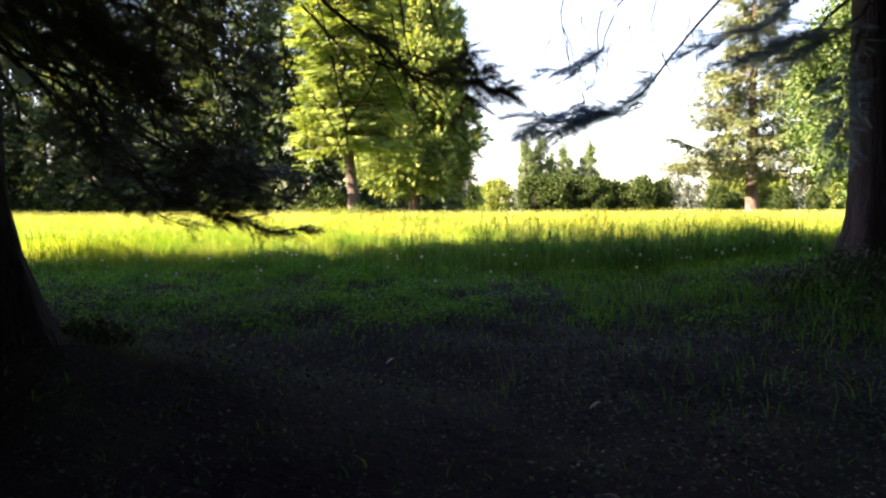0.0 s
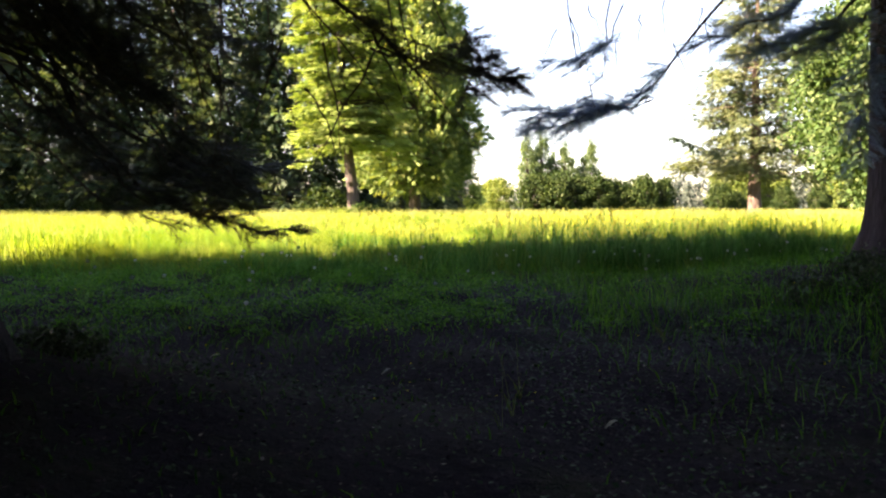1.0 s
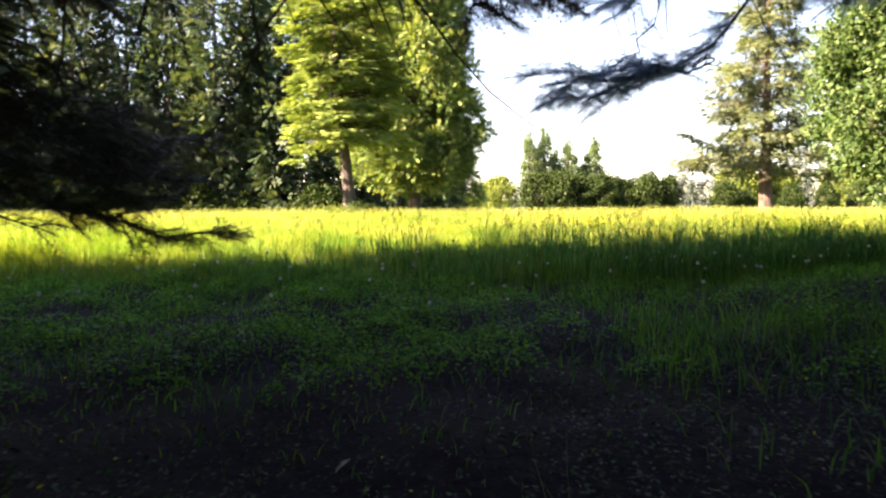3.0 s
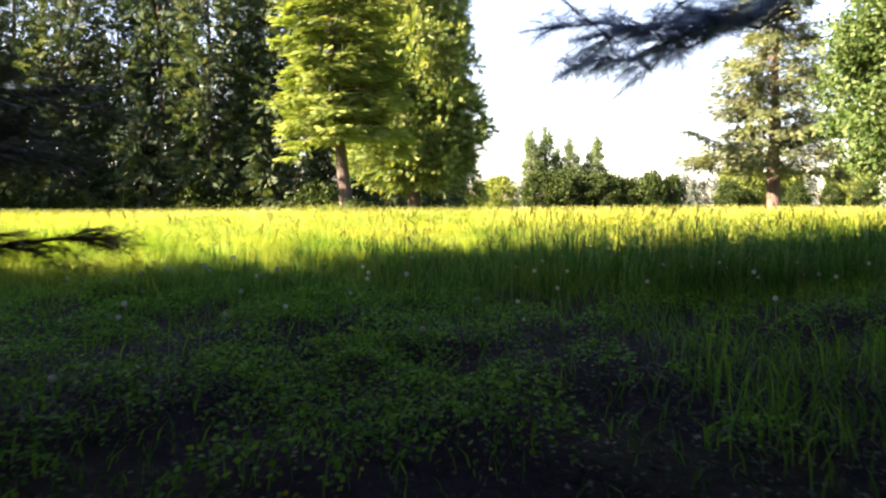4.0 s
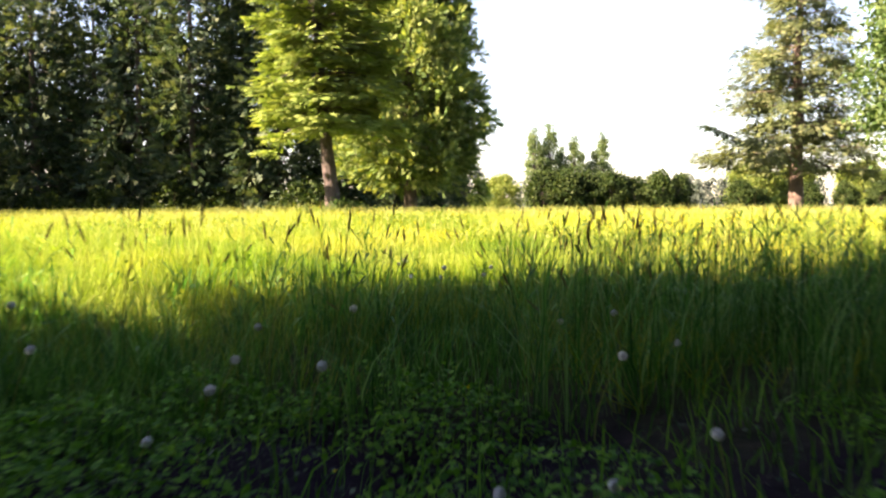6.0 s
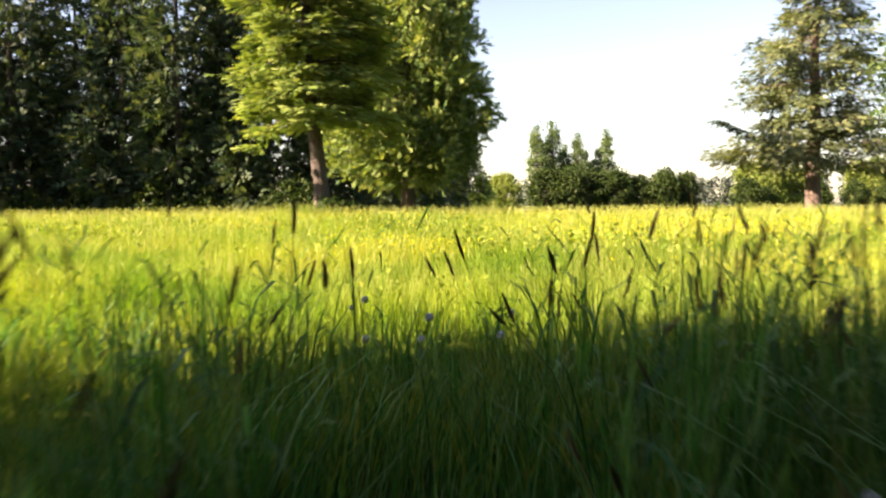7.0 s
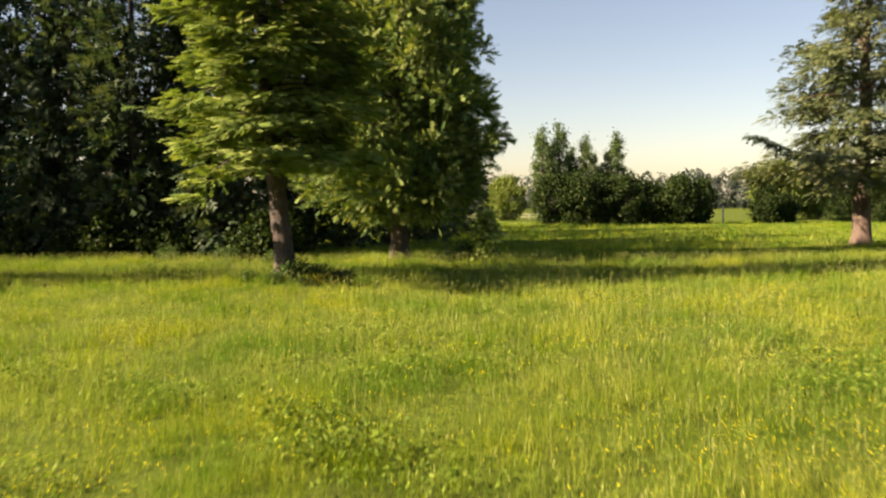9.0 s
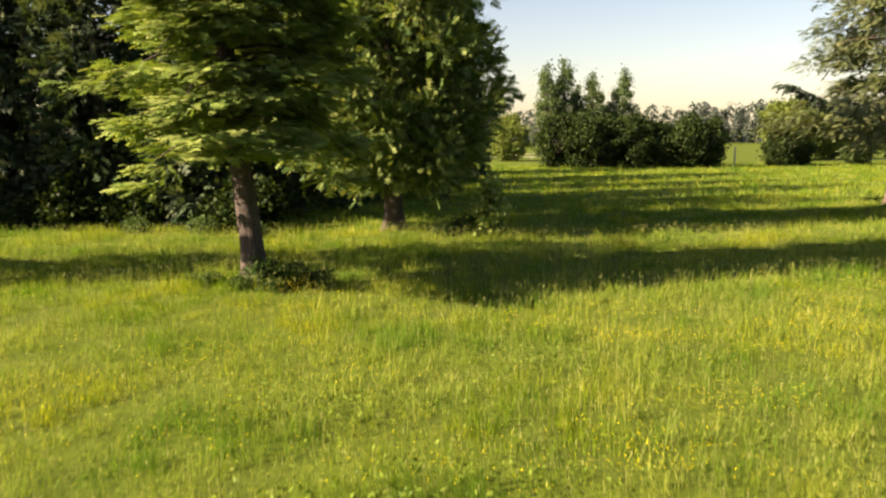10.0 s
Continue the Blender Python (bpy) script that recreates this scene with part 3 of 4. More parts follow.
def pale_fence():
    root = new("fence")
    root.matrix_basis = pose(11.0, 176, ground_z(11.0, 176))
    bm = bmesh.new()
    bmesh.ops.create_cube(bm, size=1, matrix=Matrix.Diagonal((0.14, 0.14, 1.5, 1)))
    bmesh.ops.bevel(bm, geom=bm.edges, offset=0.02, segments=1, affect="EDGES")
    post = bpy.data.meshes.new("fence_post")
    bm.to_mesh(post)
    bm.free()
    post.materials.append(PALE)
    bm = bmesh.new()
    bmesh.ops.create_cube(bm, size=1, matrix=Matrix.Diagonal((2.9, 0.06, 0.16, 1)))
    bmesh.ops.bevel(bm, geom=bm.edges, offset=0.012, segments=1, affect="EDGES")
    rail = bpy.data.meshes.new("fence_rail")
    bm.to_mesh(rail)
    bm.free()
    rail.materials.append(PALE)
    for k in range(7):
        part("post", post, root).location = (-9 + 3 * k, 0, 0.65)
        if k < 6:
            for z in (0.6, 1.15):
                part("rail", rail, root).location = (-7.5 + 3 * k, -0.1, z)
    tagged(root, "pale weathered post and rail fence across the far field", "fence")
    bm = bmesh.new()
    bmesh.ops.create_cone(bm, cap_ends=True, segments=12, radius1=0.13, radius2=0.11, depth=2.6)
    bmesh.ops.bevel(bm, geom=[e for e in bm.edges if e.is_boundary is False and abs(e.verts[0].co.z - e.verts[1].co.z) < 0.01], offset=0.04, segments=2, affect="EDGES")
    me = bpy.data.meshes.new("pale_post")
    bm.to_mesh(me)
    bm.free()
    me.materials.append(PALE)
    ob = new("pale_post", me)
    ob.location = (45.4, 144.5, ground_z(45.4, 144.5) + 1.45)
    ob.scale = (1.2, 1.2, 1.2)
    tagged(ob, "pale weathered post in the gap of the hedge", "post")


hedge()
far_woods()
pale_fence()


# ---- the near trees that shade the start of the way ----
def needled(rng, P, D, N, length, needle, slim=0.3, rows=8):
    """Shoots at P along D: a thin sagging rib with separate slim needles on both sides, gaps between them."""
    D = unit(D)
    S = unit(np.cross(D, N))
    n = len(P)
    l = np.asarray(length)[:, None, None]
    t = np.linspace(0.06, 1, rows)[None, :, None]
    down = np.array([0, 0, -1.0])
    c = P[:, None] + D[:, None] * l * t + down * l * 0.14 * t ** 2
    half = D[:, None] * l * (slim / rows)
    out = []
    for s in (-1, 1):
        reach = needle * (1.15 - 0.75 * t) * rng.uniform(0.6, 1.4, (n, rows, 1))
        tip = c + (S[:, None] * s + D[:, None] * 0.75) * reach + down * reach * rng.uniform(-0.2, 0.5, (n, rows, 1))
        out.append(np.stack([c - half, c + half, tip], 2))
    V = np.stack(out, 2).reshape(-1, 3)
    rib = np.stack([P - S * 0.0016, P + S * 0.0016, c[:, -1]], 1).reshape(-1, 3)
    V = np.concatenate([V, rib])
    return V, np.arange(len(V)).reshape(-1, 3)


def bough(rng, path, radius, twigs, twig_len, per_twig, needle=0.03, hang=0.16, start=0.6, slim=0.3):
    """A limb along path with side twigs, each set with small flat needle sprays."""
    P = np.asarray(path, float)
    s = np.linspace(0, 1, len(P))
    t = np.linspace(0, 1, 14)
    pts = np.stack([np.interp(t, s, P[:, k]) for k in range(3)], 1)
    for _ in range(3):
        pts[1:-1] = (pts[:-2] + 2 * pts[1:-1] + pts[2:]) / 4
    pts[1:-1] += rng.normal(0, 0.04, (12, 3))
    tubes = [tube(pts, np.linspace(radius, 0.006, 14), 6)]
    C, D, N, L = [], [], [], []
    for k in range(twigs):
        a = start + (1 - start) * (k + rng.uniform(0, 1)) / twigs
        c = np.array([np.interp(a, t, pts[:, q]) for q in range(3)])
        along = unit(pts[min(13, int(a * 13) + 1)] - pts[max(0, int(a * 13) - 1)])
        along = unit(along * np.array([1, 1, 0.3]))
        side = unit(np.cross(along, np.array([0, 0, 1.0]))) * (1 if k % 2 else -1)
        d = unit(along * rng.uniform(0.4, 1.0) + side * rng.uniform(0.3, 1.0) + np.array([0, 0, rng.normal(0.0, 0.3)]))
        ln = twig_len * rng.uniform(0.45, 1.25) * (1.1 - 0.5 * a)
        q = np.linspace(0, 1, 5)[:, None]
        tp = c + d * ln * q + np.array([0, 0, -1.0]) * hang * ln * q ** 2
        tubes.append(tube(tp, np.linspace(0.005, 0.002, 5), 3))
        # side shoots nearly in one plane, like a fern, each clothed with needles
        perp = unit(np.cross(d, np.array([0, 0, 1.0])) + np.array([0, 0, rng.normal(0, 0.35)]))
        shoots = max(7, int(per_twig / 5 * ln / twig_len))
        for m in range(shoots):
            b = 0.12 + 0.88 * m / shoots
            o = np.array([np.interp(b, q[:, 0], tp[:, w]) for w in range(3)])
            sd = unit(d * 0.9 + perp * (1 if m % 2 else -1) * rng.uniform(0.6, 1.2) + np.array([0, 0, rng.normal(-0.1, 0.15)]))
            sl = 0.4 * ln * (1.1 - b) * rng.uniform(0.6, 1.2) + 0.05
            C.append(o), D.append(sd), L.append(sl)
            N.append(np.array([0, 0, 1.0]) + rng.normal(0, 0.35, 3))
    L = np.array(L)
    return join(tubes), needled(rng, np.array(C), np.array(D), np.array(N), L * 1.15, needle, slim)


def bare_twigs(rng, starts, length, sag):
    out = []
    for c in starts:
        d = unit(np.array([rng.normal(0.3, 0.5), rng.normal(0, 0.5), -1.0]))
        q = np.linspace(0, 1, 7)[:, None]
        ln = length * rng.uniform(0.5, 1.3)
        out.append(tube(np.asarray(c) + d * ln * q + np.array([rng.normal(0, 0.3), 0, -sag]) * ln * q ** 2 + rng.normal(0, 0.01, (7, 3)), np.linspace(0.009, 0.003, 7), 4))
    return out


def near_tree(name, x, y, seed, height, radius, base, label, boughs, trunk_r, extra=(), flare=0.8, needles=NEAR, look_of="flat dark needle sprays, tinted purple for the shade", start=0.6, slim=0.3, crown=90):
    rng = np.random.default_rng(seed)

    def profile(u, az):
        return radius * (1 - u) ** 0.6 * (0.85 + 0.15 * math.sin(3 * az + 5 * u)) + 0.3
    limbs, leaves = conifer(rng, height, base, profile, crown, 70, 1.1, 0.34, droop=0.12, rise=0.06, hang=0.1, flatness=0.75, tuft=6, tuft_r=0.3, teeth=4)
    gz = ground_z(x, y)
    parts = [("trunk", trunk_mesh("near_trunk", rng, height - 1, trunk_r, BARK_SHADED, (0, 0), flare, 28, limbs=limbs), "furrowed bark with flared roots, coloured near black for the shade"),
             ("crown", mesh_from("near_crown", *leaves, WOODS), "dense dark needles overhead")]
    root = plant(name, x, y, label, "tree", parts)
    root_at = np.array([x, y, gz])
    for path, r, twigs, tl, per in boughs:
        b, s = bough(rng, np.asarray(path, float) - root_at, r, twigs, tl, per, start=start, slim=slim)
        limb = part("bough", mesh_from("bough", *b, TWIG, True), root, "thin dark drooping bough")
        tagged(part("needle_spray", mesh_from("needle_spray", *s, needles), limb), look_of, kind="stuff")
    for b in bare_twigs(rng, [np.asarray(e, float) - root_at for e in extra], 0.8, 0.3):
        part("bare_twig", mesh_from("bare_twig", *b, TWIG, True), root, "thin bare hanging twig")


def near_trees():
    rng = np.random.default_rng(41)
    left = [([(-3.0, 4.3, 5.0), (-2.0, 5.6, 3.7), (-1.08, 6.2, 2.73), (-0.35, 6.3, 2.1), (0.5, 6.4, 1.98)], 0.03, 46, 0.42, 90),
            ([(-3.0, 4.3, 3.6), (-2.95, 6.0, 2.2), (-2.7, 7.0, 1.2), (-2.3, 7.3, 0.96), (-1.75, 7.4, 0.88), (-1.3, 7.5, 0.82)], 0.02, 56, 0.27, 70)]
    for ex, ey, ez in ((-1.95, 7.3, 0.9), (-2.5, 7.7, 0.88), (-1.6, 7.1, 1.02), (-2.1, 7.9, 1.0), (-1.35, 7.0, 1.12)):
        left.append(([(-3.0, 4.4, ez + 1.6), (ex - 0.9, ey - 1.4, ez + 0.8), (ex - 0.55, ey - 0.4, ez + 0.16), (ex, ey, ez)], 0.012, 20, 0.34, 80))
    left.append(([(-0.55, 6.28, 2.22), (-0.1, 6.32, 2.05), (0.2, 6.36, 2.02), (0.5, 6.4, 1.98)], 0.012, 34, 0.34, 90))
    left.append(([(-0.6, 6.28, 2.26), (-0.2, 6.4, 2.2), (0.1, 6.45, 2.24), (0.36, 6.5, 2.22)], 0.01, 26, 0.3, 90))
    for k in range(54):
        ey, ez = rng.uniform(5.8, 9.2), rng.uniform(1.15, 3.4)
        ex = ey * rng.uniform(-0.5, -0.21)
        if k < 9:
            ez, ex = rng.uniform(1.0, 1.35), ey * rng.uniform(-0.42, -0.22)
        elif k > 44:
            ex, ey, ez = rng.uniform(-3.6, -1.5), rng.uniform(5.4, 7.6), rng.uniform(1.9, 3.1)
        elif k > 27:
            ex, ey, ez = rng.uniform(-3.6, -1.7), rng.uniform(5.8, 8.0), rng.uniform(2.0, 3.3)
        top = ez + rng.uniform(0.9, 1.7)
        left.append(([(-3.0, 4.4, top), (-3.0 + 0.4 * (ex + 3.0), 4.4 + 0.4 * (ey - 4.4), top - 0.3 * (top - ez)), (-3.0 + 0.72 * (ex + 3.0), 4.4 + 0.72 * (ey - 4.4), ez + 0.2), (ex, ey, ez)], 0.014, 21 if k < 28 else 15, 0.56, 105))
    twigs = [(rng.uniform(-1.6, 0.2), rng.uniform(5.9, 6.6), rng.uniform(2.1, 2.9)) for _ in range(10)]
    twigs += [(rng.uniform(-4.4, -1.2), rng.uniform(5.6, 7.5), rng.uniform(2.0, 3.3)) for _ in range(46)]
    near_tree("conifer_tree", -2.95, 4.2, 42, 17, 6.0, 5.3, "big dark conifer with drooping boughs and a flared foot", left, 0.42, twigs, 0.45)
    right = [([(6.0, 10.5, 5.8), (4.3, 10.4, 4.5), (3.3, 10.4, 3.4), (2.92, 10.45, 2.8), (2.7, 10.4, 2.4), (2.2, 10.2, 2.3), (1.5, 10.05, 2.2), (0.75, 9.95, 2.2)], 0.026, 84, 0.42, 110),
             ([(2.75, 10.45, 2.45), (2.2, 10.1, 2.3), (1.6, 9.8, 2.14), (1.05, 9.65, 2.1)], 0.012, 56, 0.42, 110),
             ([(2.7, 10.4, 2.4), (2.2, 10.5, 2.25), (1.6, 10.5, 2.1), (1.1, 10.4, 2.02)], 0.012, 56, 0.42, 110),
             ([(2.74, 10.4, 2.42), (2.4, 10.0, 2.36), (2.05, 9.75, 2.26), (1.8, 9.6, 2.16)], 0.01, 44, 0.4, 110),
             ([(2.9, 9.9, 4.4), (2.2, 9.6, 3.6), (1.98, 9.45, 3.1), (1.9, 9.33, 2.8), (1.6, 9.3, 2.76), (1.15, 9.25, 2.62)], 0.012, 30, 0.42, 150),
             ([(2.5, 9.8, 4.2), (1.98, 9.4, 3.4), (1.88, 9.33, 2.9), (1.92, 9.5, 2.6), (1.75, 9.8, 2.35), (1.5, 9.9, 2.22)], 0.011, 10, 0.3, 60),
             ([(6.0, 10.5, 4.8), (5.0, 10.2, 4.0), (4.2, 10.0, 3.4), (3.05, 9.9, 2.95)], 0.03, 84, 0.5, 120),
             ([(6.0, 10.5, 4.3), (5.2, 10.2, 3.6), (4.6, 10.0, 3.15), (3.5, 9.8, 2.85)], 0.03, 84, 0.5, 120),
             ([(5.9, 10.4, 3.9), (5.3, 10.0, 3.4), (4.8, 9.8, 3.05), (4.2, 9.6, 2.85)], 0.025, 64, 0.5, 120),
             ([(6.0, 10.5, 4.0), (5.4, 9.9, 3.3), (5.0, 9.5, 2.6), (4.8, 9.3, 1.9)], 0.02, 44, 0.5, 110),
             ([(6.0, 10.5, 3.6), (5.5, 10.1, 2.9), (5.2, 9.9, 2.2), (5.1, 9.9, 1.5)], 0.02, 40, 0.45, 110)]
    twigs = [(rng.uniform(1.4, 4.0), rng.uniform(9.6, 10.4), rng.uniform(3.0, 3.8)) for _ in range(12)]
    near_tree("conifer_tree", 6.0, 10.6, 43, 18, 6.2, 6.6, "dark conifer with furrowed bark and sparse hanging boughs", right, 0.36, twigs, 0.65, SKY_TINTED, "feathery needle sprays with skylight's blue in their colour", 0.42, 0.22, 120)


# Unseen conifers added around the start to cast shade and block sky.
def shade_trees():
    rng = np.random.default_rng(52)

    def grove_kind(height, base, radius, foot=1.0, limbs=90, per_limb=44, length=1.3, width=0.5):
        def profile(u, az):
            return radius * min(1.0, foot + 0.6 * u) * max(0.0, 1 - u ** 1.5) ** 0.7 * (0.85 + 0.15 * math.sin(3 * az + 8 * u)) + 0.3
        limb, leaves = conifer(rng, height, base, profile, limbs, per_limb, length, width, droop=0.2, rise=0.1, hang=0.3, flatness=0.5, inner=0.2, tuft=6, tuft_r=0.5, teeth=2)
        return [("trunk", trunk_mesh("grove_trunk", rng, height - 1, 0.4, BARK_DARK, limbs=limb), ""), ("crown", mesh_from("grove_crown", *leaves, WOODS), "")]
    low, high = grove_kind(20, 1.2, 6.2), grove_kind(14.3, 4.6, 6.0, 1.0, 190, 60, 1.0, 0.42)
    plant("conifer", -10.8, 6.4, "unseen dark conifer with a bare foot, added to cast the shade's edge", "tree", high, "conifers of the grove")
    plant("conifer", -12.5, 8.5, "unseen slim dark conifer with a high crown, added to cast shade", "tree", grove_kind(19, 11.0, 2.0), "conifers of the grove")
    first = None
    for x, y in ((-13.0, 2.3), (19.0, 18.5), (27.0, 26.0), (-23.0, 3.0), (-11.5, 0.0), (-11.0, -6.5), (-19.0, -8.0), (-3.5, -10.5), (5.5, -10.0), (14.5, 5.5), (14.0, -5.0), (-6.0, -19.0), (6.0, -18.0), (23.0, 0.0), (18.0, 13.0), (27.0, 9.0)):
        if first is None:
            first = plant("conifer", x, y, "unseen dark conifer added to shade the glade", "tree", low, "conifers of the grove")
        else:
            copy_thing(first, pose(x, y, ground_z(x, y) - 0.1, 0, 0, rng.uniform(0, 360)))


near_trees()
shade_trees()


# ---- grass, ground cover and flowers ----
def scatter(rng, x0, x1, y0, y1, density):
    n = int((x1 - x0) * (y1 - y0) * density)
    return rng.uniform(x0, x1, n), rng.uniform(y0, y1, n)


def wedge(rng, y0, y1, w0, w1, density):
    """Points in a trapezoid that widens from half-width w0 at y0 to w1 at y1."""
    n = int((y1 - y0) * (w0 + w1) * density)
    t = rng.uniform(0, 1, n)
    keep = rng.uniform(0, 1, n) < (w0 + (w1 - w0) * t) / max(w0, w1)
    t = t[keep]
    w = w0 + (w1 - w0) * t
    return rng.uniform(-1, 1, len(t)) * w, y0 + (y1 - y0) * t


def patchy(x, y, k=1.0):
    return 0.5 + 0.25 * np.sin(x * 0.9 * k + 1.3 * np.sin(y * 0.7 * k)) + 0.25 * np.sin(y * 1.1 * k + 1.7 * np.sin(x * 0.6 * k + 2))


def blades(rng, x, y, h, w, lean=0.35, fine=True):
    """Grass blades rooted on the ground: bent three-triangle blades, or plain slim triangles far off."""
    n = len(x)
    B = np.stack([x, y, ground_np(x, y) - 0.02], 1)
    a = 1.2 + 1.6 * np.sin(x * 0.5 + 1.1 * np.sin(y * 0.4)) + 1.4 * np.sin(y * 0.63 + x * 0.2) + rng.normal(0, 1.7, n)
    f = rng.uniform(0, np.pi, n)
    S = np.stack([np.cos(f), np.sin(f), np.zeros(n)], 1) * (np.broadcast_to(w, n) * rng.uniform(0.6, 1.3, n))[:, None]
    k = (h * lean * rng.uniform(0.1, 1.6, n))[:, None] * np.stack([np.cos(a), np.sin(a), np.zeros(n)], 1)
    up = np.array([0, 0, 1.0]) * h[:, None]
    if fine:
        M = B + k * 0.3 + up * 0.55
        T = B + k + up * np.clip(1 - 0.12 * lean * rng.uniform(0, 2, n), 0.6, 1)[:, None]
        V = np.stack([B - S * 0.8, B + S * 0.8, M - S, M + S, T], 1).reshape(-1, 3)
        o = (np.arange(n) * 5)[:, None]
        F = np.concatenate([o + np.array([[0, 1, 3]]), o + np.array([[0, 3, 2]]), o + np.array([[2, 3, 4]])], 1).reshape(-1, 3)
        return V, F
    V = np.stack([B - S, B + S, B + k + up], 1).reshape(-1, 3)
    return V, np.arange(n * 3).reshape(-1, 3)


def arched(rng, x, y, h, w, bend=0.5):
    """Broad blades that rise, curve over and hang at the tip: four lengths each."""
    n = len(x)
    B = np.stack([x, y, ground_np(x, y) - 0.02], 1)
    a = rng.uniform(0, 2 * np.pi, n)
    out = np.stack([np.cos(a), np.sin(a), np.zeros(n)], 1)
    S = np.stack([-np.sin(a), np.cos(a), np.zeros(n)], 1) * (np.broadcast_to(w, n) * rng.uniform(0.6, 1.3, n))[:, None]
    k = (bend * rng.uniform(0.15, 1.7, n) ** 1.3)[:, None]
    up = np.array([0, 0, 1.0])
    rows = []
    for t, wide in ((0, 0.7), (0.35, 1.0), (0.65, 0.9), (0.86, 0.55)):
        c = B + (out * (k * t ** 2) + up * (t - 0.42 * k * t ** 3)) * h[:, None]
        rows += [c - S * wide, c + S * wide]
    rows.append(B + (out * k + up * (1 - 0.55 * k)) * h[:, None])
    V = np.stack(rows, 1).reshape(-1, 3)
    one = np.array([[0, 1, 3], [0, 3, 2], [2, 3, 5], [2, 5, 4], [4, 5, 7], [4, 7, 6], [6, 7, 8]])
    return V, (np.arange(n)[:, None, None] * 9 + one[None]).reshape(-1, 3)


def meadow():
    rng = np.random.default_rng(61)
    sets, rich = [], []

    # Shade's edge, where the grass changes from shade colour to sun colour.
    def shade_end(x):
        return 14.8 + 0.3 * np.clip(x, -6, 5)
    # fine meadow grass in the sun, denser where the way passes
    x, y = scatter(rng, -7.5, 7.5, 12.6, 24, 620)
    keep = y + rng.normal(0, 0.5, len(x)) > shade_end(x) - 0.4
    x, y = x[keep], y[keep]
    h = (0.2 + 0.22 * patchy(x, y, 2.0)) * rng.uniform(0.55, 1.35, len(x))
    sets.append(blades(rng, x, y, h, 0.0026, 0.5))
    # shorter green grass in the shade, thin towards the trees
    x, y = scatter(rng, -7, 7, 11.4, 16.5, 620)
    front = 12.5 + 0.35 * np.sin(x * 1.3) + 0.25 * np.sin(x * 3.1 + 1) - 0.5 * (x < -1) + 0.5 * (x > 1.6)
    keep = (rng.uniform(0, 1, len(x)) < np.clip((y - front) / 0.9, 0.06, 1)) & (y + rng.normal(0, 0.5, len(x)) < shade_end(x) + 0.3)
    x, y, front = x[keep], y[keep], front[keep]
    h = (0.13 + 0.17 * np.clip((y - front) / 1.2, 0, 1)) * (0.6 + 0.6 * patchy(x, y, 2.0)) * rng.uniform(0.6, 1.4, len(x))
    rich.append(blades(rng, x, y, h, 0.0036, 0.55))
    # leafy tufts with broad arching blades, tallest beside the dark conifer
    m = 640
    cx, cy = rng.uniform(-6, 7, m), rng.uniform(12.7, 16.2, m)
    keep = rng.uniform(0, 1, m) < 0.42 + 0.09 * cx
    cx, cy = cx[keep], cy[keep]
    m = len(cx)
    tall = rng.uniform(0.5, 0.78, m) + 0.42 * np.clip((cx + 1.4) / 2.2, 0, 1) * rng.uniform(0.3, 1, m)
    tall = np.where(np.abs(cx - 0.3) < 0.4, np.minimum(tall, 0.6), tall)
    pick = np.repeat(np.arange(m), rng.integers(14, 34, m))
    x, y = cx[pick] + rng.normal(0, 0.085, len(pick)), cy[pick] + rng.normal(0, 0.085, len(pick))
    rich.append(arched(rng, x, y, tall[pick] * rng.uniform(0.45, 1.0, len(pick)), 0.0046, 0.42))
    # reed-like stems with leaves set off at an angle along them
    m = 2800
    x, y = rng.uniform(-6, 7, m), 12.7 + 3.9 * rng.uniform(0, 1, m) ** 1.2
    clump = patchy(x + 1, y, 2.6)
    keep = rng.uniform(0, 1, m) < np.clip(0.3 + 0.17 * x, 0.12, 1) * (0.25 + 1.1 * clump)
    keep &= (np.abs(x - 0.3) > 0.35) & (np.hypot(x - 6, y - 10.6) > 2)
    x, y = x[keep], y[keep]
    m = len(x)
    h = rng.uniform(0.64, 0.92, m) + 0.16 * np.clip((x + 1) / 2.2, 0, 1) * rng.uniform(0.2, 1, m)
    lean = rng.normal(0, 0.16, (m, 2))
    base = np.stack([x, y, ground_np(x, y)], 1)
    top = np.stack([lean[:, 0], lean[:, 1], np.ones(m)], 1) * h[:, None]
    f = rng.uniform(0, np.pi, m)
    side = np.stack([np.cos(f), np.sin(f), np.zeros(m)], 1) * 0.0028
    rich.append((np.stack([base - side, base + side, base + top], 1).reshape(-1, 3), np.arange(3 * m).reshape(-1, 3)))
    for level in (0.42, 0.58, 0.72, 0.86):
        a = rng.uniform(0, 2 * np.pi, m)
        out = np.stack([np.cos(a), np.sin(a), np.zeros(m)], 1)
        wide = np.stack([-np.sin(a), np.cos(a), np.zeros(m)], 1) * rng.uniform(0.004, 0.007, (m, 1))
        ln = rng.uniform(0.12, 0.26, (m, 1))
        rise = rng.uniform(0.1, 1.1, (m, 1))
        p = base + top * level
        q = p + (out * 0.55 + np.array([0, 0, 1.0]) * 0.5 * rise) * ln
        e = p + (out + np.array([0, 0, 1.0]) * (0.75 * rise - 0.15)) * ln
        V4 = np.stack([p - wide * 0.5, p + wide * 0.5, q + wide, q - wide, e], 1).reshape(-1, 3)
        one = np.array([[0, 1, 2], [0, 2, 3], [3, 2, 4]])
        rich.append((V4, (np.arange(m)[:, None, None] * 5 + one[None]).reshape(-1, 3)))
    tagged(new("shaded_grass", mesh_from("shaded_grass", *join(rich), SHADE_GRASS)), "lush grass tufts, their deep green darkened for the shade", "grass", kind="stuff")
    for s in (-1, 1):
        x, y = scatter(rng, 7, 17, 11.6, 24, 110)
